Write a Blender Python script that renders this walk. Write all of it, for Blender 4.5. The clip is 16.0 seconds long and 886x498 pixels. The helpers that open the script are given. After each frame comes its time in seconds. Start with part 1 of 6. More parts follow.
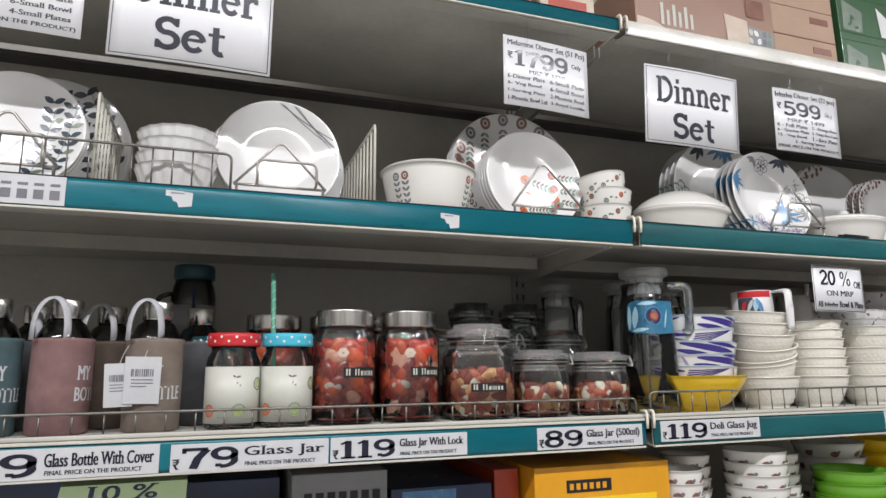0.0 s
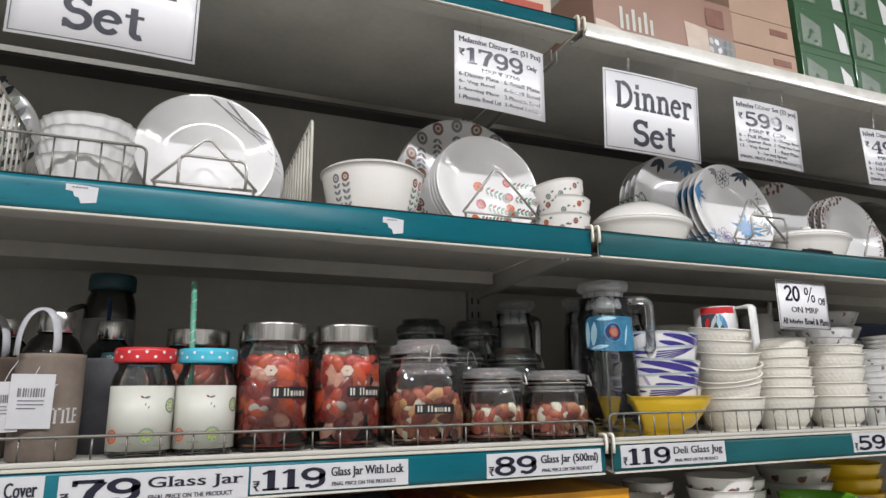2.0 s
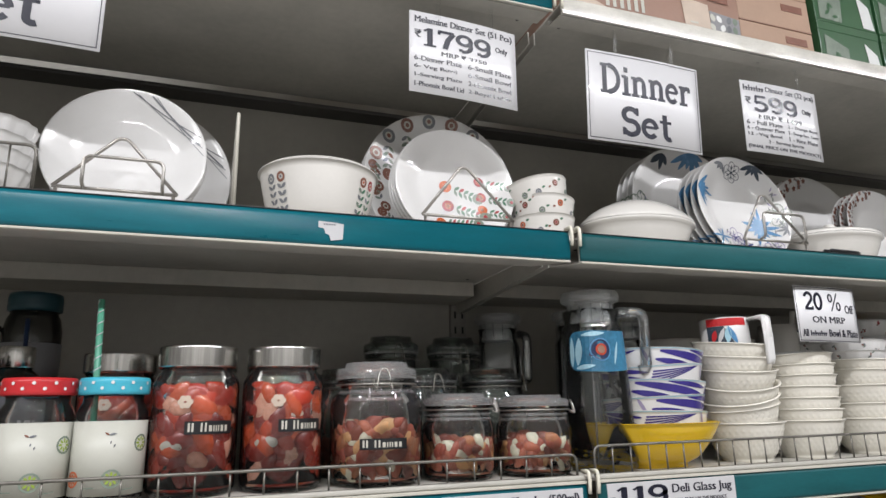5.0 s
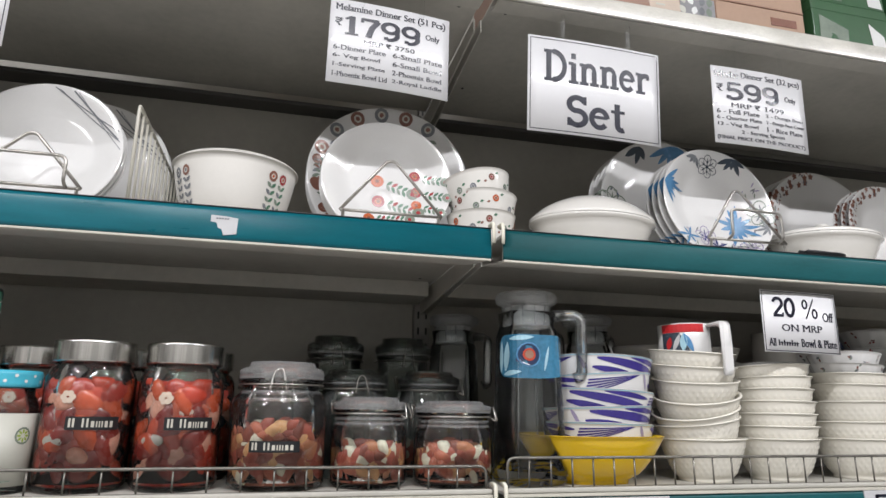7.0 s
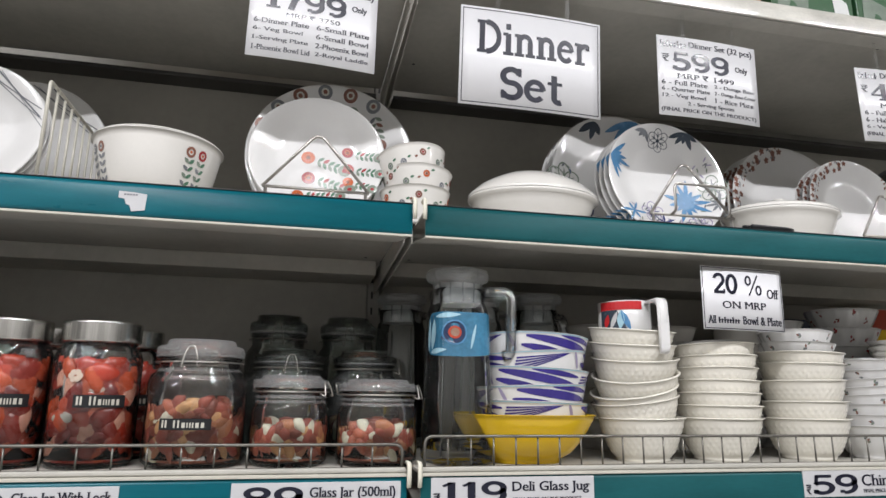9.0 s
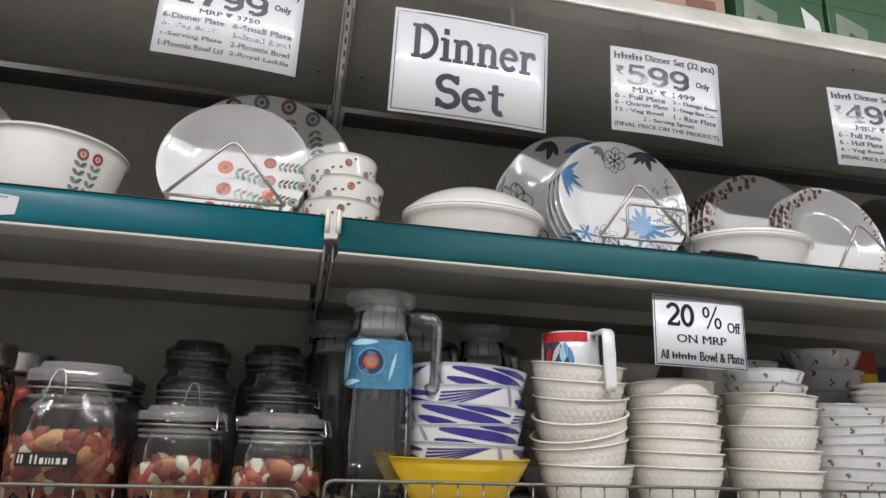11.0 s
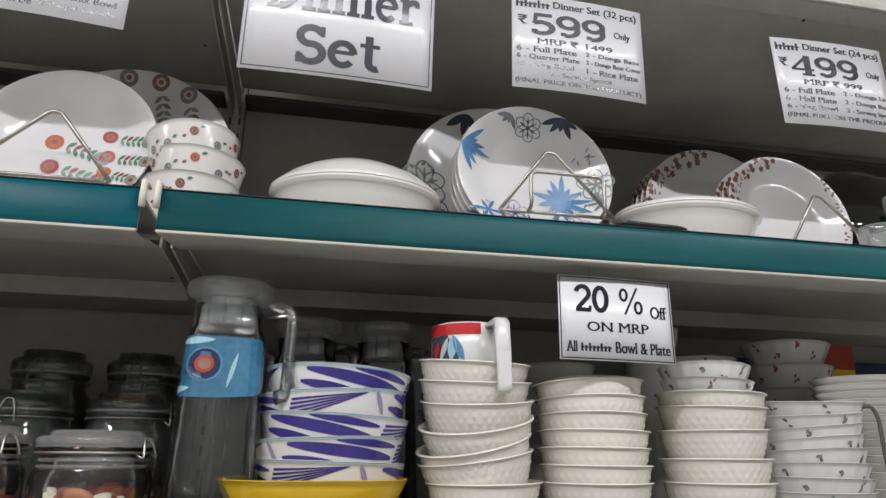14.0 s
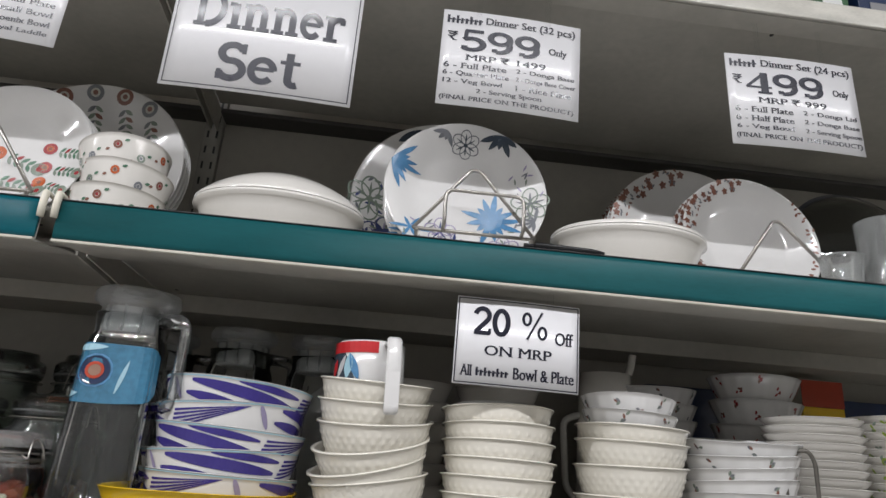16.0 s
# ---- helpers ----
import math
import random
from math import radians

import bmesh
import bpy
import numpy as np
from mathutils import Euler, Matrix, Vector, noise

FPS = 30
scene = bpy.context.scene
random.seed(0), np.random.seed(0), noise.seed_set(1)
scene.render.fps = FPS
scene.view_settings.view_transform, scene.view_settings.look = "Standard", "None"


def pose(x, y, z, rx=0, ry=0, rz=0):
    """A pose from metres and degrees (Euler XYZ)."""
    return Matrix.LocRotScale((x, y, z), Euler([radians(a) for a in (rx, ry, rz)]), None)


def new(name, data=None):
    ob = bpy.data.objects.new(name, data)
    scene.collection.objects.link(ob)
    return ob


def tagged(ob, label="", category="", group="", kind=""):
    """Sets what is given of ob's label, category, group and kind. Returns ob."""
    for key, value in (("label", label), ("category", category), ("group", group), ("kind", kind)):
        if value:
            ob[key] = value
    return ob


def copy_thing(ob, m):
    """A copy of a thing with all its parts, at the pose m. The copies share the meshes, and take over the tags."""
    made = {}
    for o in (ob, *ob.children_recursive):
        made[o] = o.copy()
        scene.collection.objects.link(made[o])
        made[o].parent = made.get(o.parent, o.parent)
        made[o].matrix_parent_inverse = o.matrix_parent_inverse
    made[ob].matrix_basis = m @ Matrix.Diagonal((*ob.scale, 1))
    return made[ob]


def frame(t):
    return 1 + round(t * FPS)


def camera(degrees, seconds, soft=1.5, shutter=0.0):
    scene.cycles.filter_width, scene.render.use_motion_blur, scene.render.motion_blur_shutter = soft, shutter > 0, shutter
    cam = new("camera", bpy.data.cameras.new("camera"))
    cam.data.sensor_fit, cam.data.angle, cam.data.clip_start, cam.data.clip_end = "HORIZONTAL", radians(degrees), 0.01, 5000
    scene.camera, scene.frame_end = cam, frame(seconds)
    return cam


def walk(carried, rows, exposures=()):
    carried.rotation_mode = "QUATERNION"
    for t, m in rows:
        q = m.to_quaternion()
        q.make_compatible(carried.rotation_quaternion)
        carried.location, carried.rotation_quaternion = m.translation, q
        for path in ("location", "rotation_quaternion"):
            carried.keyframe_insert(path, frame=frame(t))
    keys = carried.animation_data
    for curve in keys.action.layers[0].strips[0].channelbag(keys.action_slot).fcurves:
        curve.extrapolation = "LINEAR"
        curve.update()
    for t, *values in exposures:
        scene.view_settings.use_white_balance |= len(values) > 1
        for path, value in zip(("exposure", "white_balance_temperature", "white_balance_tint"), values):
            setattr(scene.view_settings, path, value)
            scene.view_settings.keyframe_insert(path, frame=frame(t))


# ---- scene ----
cam = camera(69.2, 16.0)
METRES, EYE, TILT, LEAN, TURN = 1.33, 1.4, 0.0, 0.7, -19.2
ROWS = [
    (0.0, 0.0, 0.0, 0.0, -0.03, 10.63, -0.15),
    (0.5, 0.0098, 0.0108, 0.0021, -0.94, 10.59, -0.21),
    (1.0, 0.018, 0.0265, 0.0011, -1.89, 10.82, -0.4),
    (1.5, 0.0237, 0.0494, 0.0027, -3.19, 11.39, -0.51),
    (2.0, 0.0304, 0.0761, -0.0082, -3.03, 12.91, 0.01),
    (2.5, 0.035, 0.0968, -0.0043, -1.94, 13.14, 0.3),
    (3.0, 0.049, 0.1224, 0.0046, -0.67, 13.48, -0.3),
    (3.5, 0.0643, 0.1473, 0.0128, -1.38, 13.05, 0.49),
    (6.0, 0.1956, 0.2105, 0.0119, 2.61, 14.75, -0.39),
    (6.5, 0.2482, 0.2209, 0.0138, 4.64, 14.64, -1.25),
    (7.0, 0.2977, 0.2293, 0.0178, 5.18, 14.01, -1.37),
    (7.5, 0.3399, 0.2309, 0.0161, 5.38, 13.71, -2.45),
    (8.0, 0.3678, 0.2387, 0.0057, 6.14, 13.02, -1.97),
    (8.5, 0.3836, 0.2461, 0.0108, 6.14, 12.48, -1.64),
    (9.0, 0.4038, 0.2577, 0.0129, 6.74, 12.71, -1.38),
    (9.5, 0.4266, 0.2766, 0.0092, 5.62, 13.5, -1.98),
    (12.0, 0.5166, 0.4054, 0.0162, 7.39, 16.98, -3.11),
    (12.5, 0.5344, 0.4372, 0.0162, 5.74, 16.62, -1.29),
    (13.0, 0.5545, 0.4617, 0.017, 4.68, 16.6, -0.94),
    (13.5, 0.5728, 0.4779, 0.0132, 5.54, 17.49, -0.93),
    (14.0, 0.6016, 0.4866, 0.0144, 7.64, 17.69, -1.11),
    (14.5, 0.6259, 0.4948, 0.016, 9.06, 17.89, -1.55),
    (15.0, 0.6639, 0.5036, 0.0222, 10.65, 18.43, -3.06),
    (15.5, 0.7068, 0.5125, 0.0293, 12.46, 18.31, -3.74),
    (16.0, 0.7516, 0.5193, 0.0288, 12.65, 18.63, -4.6),
]
walk(cam, [(t, pose(0, 0, EYE, TILT, LEAN, TURN) @ pose(METRES * x, METRES * y, METRES * z, 90 + pitch, roll, yaw)) for t, x, y, z, yaw, pitch, roll in ROWS],
     exposures=[(0, -0.11), (9, -0.10), (12, -0.35), (16, -0.38)])

# ---- world and lights ----
scene.cycles.transparent_max_bounces = 32
world = bpy.data.worlds.new("shop_air")
scene.world = world
world.use_nodes = True
world.node_tree.nodes["Background"].inputs[0].default_value = (0.9, 0.95, 1.0, 1)
world.node_tree.nodes["Background"].inputs[1].default_value = 0.02

CEIL = 3.05
LAMP_ROWS = [(-0.55, (-2.6, -1.1, 0.4, 1.9, 3.4))]
LAMP_WATTS = 43.5


def tube_lamp(x, y, watts):
    data = bpy.data.lights.new("tube_light", "AREA")
    data.shape, data.size, data.size_y = "RECTANGLE", 1.2, 0.06
    data.energy, data.color = watts, (0.97, 0.965, 1.0)
    ob = new("tube_light", data)
    ob.matrix_world = pose(x, y, CEIL - 0.075)
    return ob


for row_y, xs in LAMP_ROWS:
    for lamp_x in xs:
        tube_lamp(lamp_x, row_y, LAMP_WATTS * (0.6 if lamp_x > 3 else 1.0))


# ---- materials ----
def nodes_of(name):
    m = bpy.data.materials.new(name)
    m.use_nodes = True
    nt = m.node_tree
    return m, nt, nt.nodes["Principled BSDF"]


def mat(name, col, rough=0.5, metal=0.0, var=0.1, scale=25.0, bump=0.0, bscale=250.0, coat=0.0, rand=0.0, island=None, stretch=None, rvar=0.08, spec=0.5):
    """A painted, printed, glazed or metal surface with colour and gloss varied at two scales."""
    m, nt, bs = nodes_of(name)
    N, L = nt.nodes, nt.links
    co = N.new("ShaderNodeTexCoord")
    src = co.outputs["Object"]
    if stretch:
        mp = N.new("ShaderNodeMapping")
        mp.inputs["Scale"].default_value = stretch
        L.new(src, mp.inputs["Vector"])
        src = mp.outputs["Vector"]
    n1, n2 = N.new("ShaderNodeTexNoise"), N.new("ShaderNodeTexNoise")
    n1.inputs["Scale"].default_value, n2.inputs["Scale"].default_value = scale, scale * 11
    n1.inputs["Detail"].default_value = 5
    for n in (n1, n2):
        L.new(src, n.inputs["Vector"])
    add = N.new("ShaderNodeMath")
    add.operation = "MULTIPLY_ADD"
    add.inputs[1].default_value = 0.35
    L.new(n2.outputs["Fac"], add.inputs[0])
    L.new(n1.outputs["Fac"], add.inputs[2])
    val = N.new("ShaderNodeMapRange")
    val.inputs["From Min"].default_value, val.inputs["From Max"].default_value = 0.35, 1.0
    val.inputs["To Min"].default_value, val.inputs["To Max"].default_value = 1 - var, 1 + var * 0.6
    L.new(add.outputs[0], val.inputs["Value"])
    hsv = N.new("ShaderNodeHueSaturation")
    hsv.inputs["Color"].default_value = (*col, 1)
    L.new(val.outputs[0], hsv.inputs["Value"])
    if island:
        geo, ramp = N.new("ShaderNodeNewGeometry"), N.new("ShaderNodeValToRGB")
        ramp.color_ramp.interpolation = "CONSTANT"
        els = ramp.color_ramp.elements
        for i, c in enumerate(island):
            e = els[i] if i < 2 else els.new(i / len(island))
            e.position, e.color = i / len(island), (*c, 1)
        L.new(geo.outputs["Random Per Island"], ramp.inputs["Fac"])
        L.new(ramp.outputs["Color"], hsv.inputs["Color"])
    if rand:
        inf, mr = N.new("ShaderNodeObjectInfo"), N.new("ShaderNodeMapRange")
        mr.inputs["To Min"].default_value, mr.inputs["To Max"].default_value = 1 - rand, 1 + rand
        L.new(inf.outputs["Random"], mr.inputs["Value"])
        mu = N.new("ShaderNodeMath")
        mu.operation = "MULTIPLY"
        L.new(mr.outputs[0], mu.inputs[0])
        L.new(val.outputs[0], mu.inputs[1])
        L.new(mu.outputs[0], hsv.inputs["Value"])
    L.new(hsv.outputs["Color"], bs.inputs["Base Color"])
    rr = N.new("ShaderNodeMapRange")
    rr.inputs["To Min"].default_value, rr.inputs["To Max"].default_value = max(0.02, rough - rvar), min(1, rough + rvar)
    L.new(n1.outputs["Fac"], rr.inputs["Value"])
    L.new(rr.outputs[0], bs.inputs["Roughness"])
    bs.inputs["Metallic"].default_value = metal
    bs.inputs["Specular IOR Level"].default_value = spec
    bs.inputs["Coat Weight"].default_value = coat
    bs.inputs["Coat Roughness"].default_value = 0.06
    if bump:
        nb, bp = N.new("ShaderNodeTexNoise"), N.new("ShaderNodeBump")
        nb.inputs["Scale"].default_value = bscale
        nb.inputs["Detail"].default_value = 3
        L.new(src, nb.inputs["Vector"])
        L.new(nb.outputs["Fac"], bp.inputs["Height"])
        bp.inputs["Strength"].default_value, bp.inputs["Distance"].default_value = bump, 0.002
        L.new(bp.outputs["Normal"], bs.inputs["Normal"])
    return m


def glass(name, tint, rough=0.02, gloss=1.0, ior=1.5, milk=0.0):
    """Thin clear glass or film: tinted see-through with a Fresnel sheen."""
    m, nt, bs = nodes_of(name)
    N, L = nt.nodes, nt.links
    N.remove(bs)
    out = N["Material Output"]
    tr, gl, fr, mx = N.new("ShaderNodeBsdfTransparent"), N.new("ShaderNodeBsdfGlossy"), N.new("ShaderNodeFresnel"), N.new("ShaderNodeMixShader")
    tr.inputs["Color"].default_value = (*tint, 1)
    gl.inputs["Color"].default_value = (gloss, gloss, gloss, 1)
    gl.inputs["Roughness"].default_value = rough
    fr.inputs["IOR"].default_value = ior
    co, nz, bp = N.new("ShaderNodeTexCoord"), N.new("ShaderNodeTexNoise"), N.new("ShaderNodeBump")
    nz.inputs["Scale"].default_value = 30
    bp.inputs["Strength"].default_value, bp.inputs["Distance"].default_value = 0.25, 0.003
    L.new(co.outputs["Object"], nz.inputs["Vector"])
    L.new(nz.outputs["Fac"], bp.inputs["Height"])
    L.new(bp.outputs["Normal"], gl.inputs["Normal"])
    L.new(fr.outputs[0], mx.inputs[0])
    L.new(tr.outputs[0], mx.inputs[1])
    L.new(gl.outputs[0], mx.inputs[2])
    last = mx.outputs[0]
    # White diffuse share imitates lamp light that thick glass would bend and scatter.
    if milk:
        df, tl, m2, m3 = N.new("ShaderNodeBsdfDiffuse"), N.new("ShaderNodeBsdfTranslucent"), N.new("ShaderNodeMixShader"), N.new("ShaderNodeMixShader")
        for n in (df, tl):
            n.inputs["Color"].default_value = (0.86, 0.88, 0.88, 1)
        m2.inputs[0].default_value, m3.inputs[0].default_value = 0.5, milk
        L.new(df.outputs[0], m2.inputs[1])
        L.new(tl.outputs[0], m2.inputs[2])
        L.new(last, m3.inputs[1])
        L.new(m2.outputs[0], m3.inputs[2])
        last = m3.outputs[0]
    L.new(last, out.inputs["Surface"])
    return m


M_STEEL = mat("shelf_paint", (0.47, 0.455, 0.41), 0.55, var=0.22, scale=6, bump=0.05, bscale=500, spec=0.18)
M_BACK = mat("back_panel_paint", (0.37, 0.355, 0.315), 0.5, var=0.18, scale=5, bump=0.05, bscale=400)
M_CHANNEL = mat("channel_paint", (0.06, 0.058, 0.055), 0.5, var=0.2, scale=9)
M_POST = mat("upright_paint", (0.30, 0.29, 0.26), 0.45, var=0.2, scale=9)
M_TEAL = mat("teal_price_strip", (0.004, 0.125, 0.162), 0.30, var=0.22, scale=9, stretch=(1, 6, 6), spec=0.4)
M_TEALOLD = mat("worn_teal_price_strip", (0.010, 0.094, 0.104), 0.38, var=0.30, scale=6, stretch=(1, 5, 5), spec=0.22)
M_CREAM = mat("cream_edge", (0.54, 0.52, 0.45), 0.35, var=0.15, scale=20)
M_LIP = mat("bare_lip_paint", (0.60, 0.585, 0.53), 0.22, var=0.28, scale=14, stretch=(1, 3, 3), coat=0.5)
M_CLIP = mat("ivory_clip", (0.74, 0.71, 0.6), 0.4, var=0.12)
M_WHITE = mat("opal_white", (0.74, 0.735, 0.725), 0.10, var=0.04, scale=18, coat=0.5, rvar=0.05)
M_IVORY = mat("ivory_china", (0.74, 0.72, 0.68), 0.14, var=0.05, scale=18, coat=0.4, rand=0.03, rvar=0.05)
M_CREAMCHINA = mat("cream_china", (0.77, 0.74, 0.66), 0.2, var=0.06, scale=22, coat=0.3, rand=0.03)
M_WIRE = mat("chromed_wire", (0.45, 0.43, 0.40), 0.3, metal=0.9, var=0.25, scale=60)
M_FENCE = mat("zinc_wire", (0.19, 0.18, 0.16), 0.4, metal=0.7, var=0.3, scale=50)
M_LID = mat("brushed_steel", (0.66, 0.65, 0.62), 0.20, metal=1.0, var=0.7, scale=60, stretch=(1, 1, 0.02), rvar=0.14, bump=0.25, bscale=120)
M_GLASS = glass("clear_glass", (0.985, 0.99, 0.988), ior=1.4, milk=0.012)
M_JAR = glass("jar_glass", (0.985, 0.99, 0.988), ior=1.36, milk=0.008)
M_JUG = glass("jug_glass", (0.975, 0.985, 0.985), ior=1.42, milk=0.004)
M_HANDLE = glass("handle_glass", (0.96, 0.975, 0.975), ior=2.2, milk=0.035)
M_THICK = glass("thick_glass", (0.95, 0.97, 0.965), ior=1.95, milk=0.20)
M_LIDPLASTIC = glass("clear_lid_plastic", (0.95, 0.96, 0.96), 0.05, ior=1.9, milk=0.26)
# Jar glass tinted darker for the rear jars: their shade is in the colour.
M_GLASSD = glass("shaded_jar_glass", (0.86, 0.90, 0.88), ior=1.6, milk=0.03)
M_TAPE = glass("clear_tape", (0.985, 0.985, 0.985), 0.2, 0.6, ior=1.12)
M_FROST = mat("frosted_plastic", (0.74, 0.75, 0.74), 0.3, var=0.1)
M_PAPER = mat("laminated_paper", (0.78, 0.78, 0.80), 0.30, var=0.03, scale=14, bump=0.45, bscale=14, coat=1.0, rvar=0.03)
M_PAPER.node_tree.nodes["Principled BSDF"].inputs["Coat Roughness"].default_value = 0.08
M_TAG = mat("printed_tag", (0.52, 0.52, 0.53), 0.45, var=0.08, scale=40)
M_INK = mat("black_ink", (0.014, 0.015, 0.028), 0.3, var=0.2, coat=0.1, spec=0.3)
M_GREYINK = mat("grey_ink", (0.16, 0.16, 0.18), 0.4, var=0.2)
M_RED = mat("red_print", (0.34, 0.04, 0.045), 0.25, var=0.2, coat=0.3)
M_ORANGE = mat("orange_print", (0.52, 0.12, 0.04), 0.25, var=0.2, coat=0.3)
M_GREEN = mat("green_print", (0.09, 0.20, 0.13), 0.25, var=0.25, coat=0.3)
M_SAGE = mat("sage_print", (0.22, 0.27, 0.22), 0.25, var=0.2, coat=0.3)
M_BLUE = mat("blue_print", (0.09, 0.25, 0.46), 0.25, var=0.35, scale=60, coat=0.3)
M_NAVY = mat("navy_print", (0.05, 0.07, 0.20), 0.25, var=0.3, coat=0.3)
M_SLATE = mat("slate_print", (0.045, 0.062, 0.085), 0.25, var=0.3, coat=0.3)
M_SKY = mat("sky_print", (0.36, 0.58, 0.68), 0.2, var=0.2, coat=0.5)
M_PURPLE = mat("purple_print", (0.045, 0.032, 0.22), 0.22, var=0.25, coat=0.3)
M_LILAC = mat("lilac_print", (0.34, 0.30, 0.46), 0.25, var=0.2, coat=0.3)
M_BROWNP = mat("brown_print", (0.24, 0.11, 0.08), 0.25, var=0.3, coat=0.3)
M_GREYP = mat("grey_print", (0.20, 0.21, 0.23), 0.25, var=0.3, coat=0.3)
M_YELLOW = mat("yellow_melamine", (0.80, 0.52, 0.015), 0.22, var=0.06, coat=0.3)
M_GREENB = mat("green_melamine", (0.16, 0.42, 0.03), 0.22, var=0.08, coat=0.3)
M_NUTS = mat("nuts", (0.3, 0.1, 0.05), 0.45, var=0.35, scale=60, bump=0.3, bscale=220,
             island=[(0.442, 0.117, 0.078), (0.260, 0.078, 0.052), (0.546, 0.182, 0.111), (0.390, 0.098, 0.065), (0.800, 0.780, 0.624), (0.494, 0.208, 0.104), (0.338, 0.091, 0.065), (0.728, 0.416, 0.195), (0.416, 0.130, 0.078)])
M_DATES = mat("red_nuts", (0.3, 0.1, 0.05), 0.28, var=0.35, scale=50, bump=0.2, bscale=160, coat=0.4,
              island=[(0.561, 0.061, 0.030), (0.268, 0.037, 0.030), (0.610, 0.104, 0.037), (0.415, 0.043, 0.027), (0.512, 0.091, 0.049), (0.683, 0.366, 0.268), (0.342, 0.043, 0.029), (0.512, 0.098, 0.043), (0.220, 0.032, 0.027), (0.439, 0.055, 0.029), (0.268, 0.037, 0.027)])
M_CLOTH = {k: mat("cloth_" + k, c, 0.9, var=0.25, scale=60, bump=0.6, bscale=700) for k, c in
           dict(teal=(0.065, 0.11, 0.12), pink=(0.22, 0.125, 0.12), brown=(0.14, 0.10, 0.08), taupe=(0.20, 0.16, 0.13), grey=(0.11, 0.11, 0.12)).items()}
M_STRAP = mat("grey_strap", (0.42, 0.42, 0.44), 0.7, var=0.2, scale=80, bump=0.4, bscale=900)
M_DARK = mat("dark_plastic", (0.012, 0.013, 0.015), 0.35, var=0.3)
M_BLACKGLASS = glass("dark_glass", (0.34, 0.35, 0.34))
M_REDLID = mat("red_lid", (0.52, 0.025, 0.03), 0.3, var=0.12)
M_CYANLID = mat("cyan_lid", (0.06, 0.42, 0.55), 0.3, var=0.12)
M_TEALLID = mat("teal_lid", (0.010, 0.05, 0.065), 0.4, var=0.15)
M_LABELW = mat("cream_label", (0.52, 0.52, 0.46), 0.4, var=0.06)
M_LIME = mat("lime_print", (0.30, 0.42, 0.05), 0.4, var=0.2)
M_JUGBLUE = mat("blue_label", (0.045, 0.19, 0.32), 0.16, var=0.6, scale=14, coat=1.0)
M_STRAW = mat("green_straw", (0.08, 0.30, 0.20), 0.4, var=0.2)
M_KRAFT = mat("kraft_board", (0.42, 0.28, 0.20), 0.6, var=0.12, scale=10, bump=0.06)
M_BROWNBOX = mat("brown_carton", (0.30, 0.17, 0.12), 0.35, var=0.12, scale=8, coat=0.3)
M_BEIGEBOX = mat("beige_print", (0.58, 0.47, 0.38), 0.35, var=0.12, coat=0.3)
M_GREENBOX = mat("green_carton", (0.035, 0.11, 0.045), 0.3, var=0.2, scale=8, coat=0.4)
M_ORBOX = mat("amber_carton", (0.66, 0.30, 0.01), 0.35, var=0.15, scale=6, coat=0.3)
M_REDBOX = mat("red_carton", (0.42, 0.05, 0.02), 0.35, var=0.15, coat=0.3)
M_BLUEBOX = mat("blue_carton", (0.012, 0.028, 0.085), 0.3, var=0.4, scale=12, coat=0.4)
M_GREYBOX = mat("grey_carton", (0.24, 0.24, 0.25), 0.45, var=0.12)
M_LIMEBOX = mat("lime_carton", (0.20, 0.34, 0.02), 0.35, var=0.15, coat=0.3)
M_FLOOR = mat("floor_tile", (0.50, 0.49, 0.47), 0.4, var=0.12, scale=4)
M_GROUT = mat("grout", (0.22, 0.21, 0.19), 0.8)
M_WALL = mat("wall_paint", (0.42, 0.41, 0.39), 0.7, var=0.08, scale=3, bump=0.05)
M_CEIL = mat("ceiling_paint", (0.72, 0.72, 0.70), 0.8, var=0.06, scale=3)


# ---- mesh helpers ----
def part(name, bm, material, parent=None, label="", smooth=True):
    me = bpy.data.meshes.new(name)
    bmesh.ops.recalc_face_normals(bm, faces=bm.faces)
    bm.to_mesh(me)
    bm.free()
    for m in (material if isinstance(material, (list, tuple)) else [material]):
        me.materials.append(m)
    me.polygons.foreach_set("use_smooth", [smooth] * len(me.polygons))
    ob = new(name, me)
    if parent is not None:
        ob.parent = parent
    if label:
        tagged(ob, label)
    return ob


def thing(name, m, label, category, group="", kind=""):
    ob = new(name)
    ob.matrix_basis = m
    ob.empty_display_size = 0.02
    return tagged(ob, label, category, group, kind)


def box(bm, x0, y0, z0, x1, y1, z1, bevel=0.0, seg=2):
    r = bmesh.ops.create_cube(bm, size=1)
    for v in r["verts"]:
        v.co = Vector((x0 + (v.co.x + 0.5) * (x1 - x0), y0 + (v.co.y + 0.5) * (y1 - y0), z0 + (v.co.z + 0.5) * (z1 - z0)))
    if bevel:
        edges = list({e for v in r["verts"] for e in v.link_edges})
        bmesh.ops.bevel(bm, geom=edges, offset=bevel, segments=seg, affect="EDGES", profile=0.6)
    return bm


def boxed(*a, **k):
    return box(bmesh.new(), *a, **k)


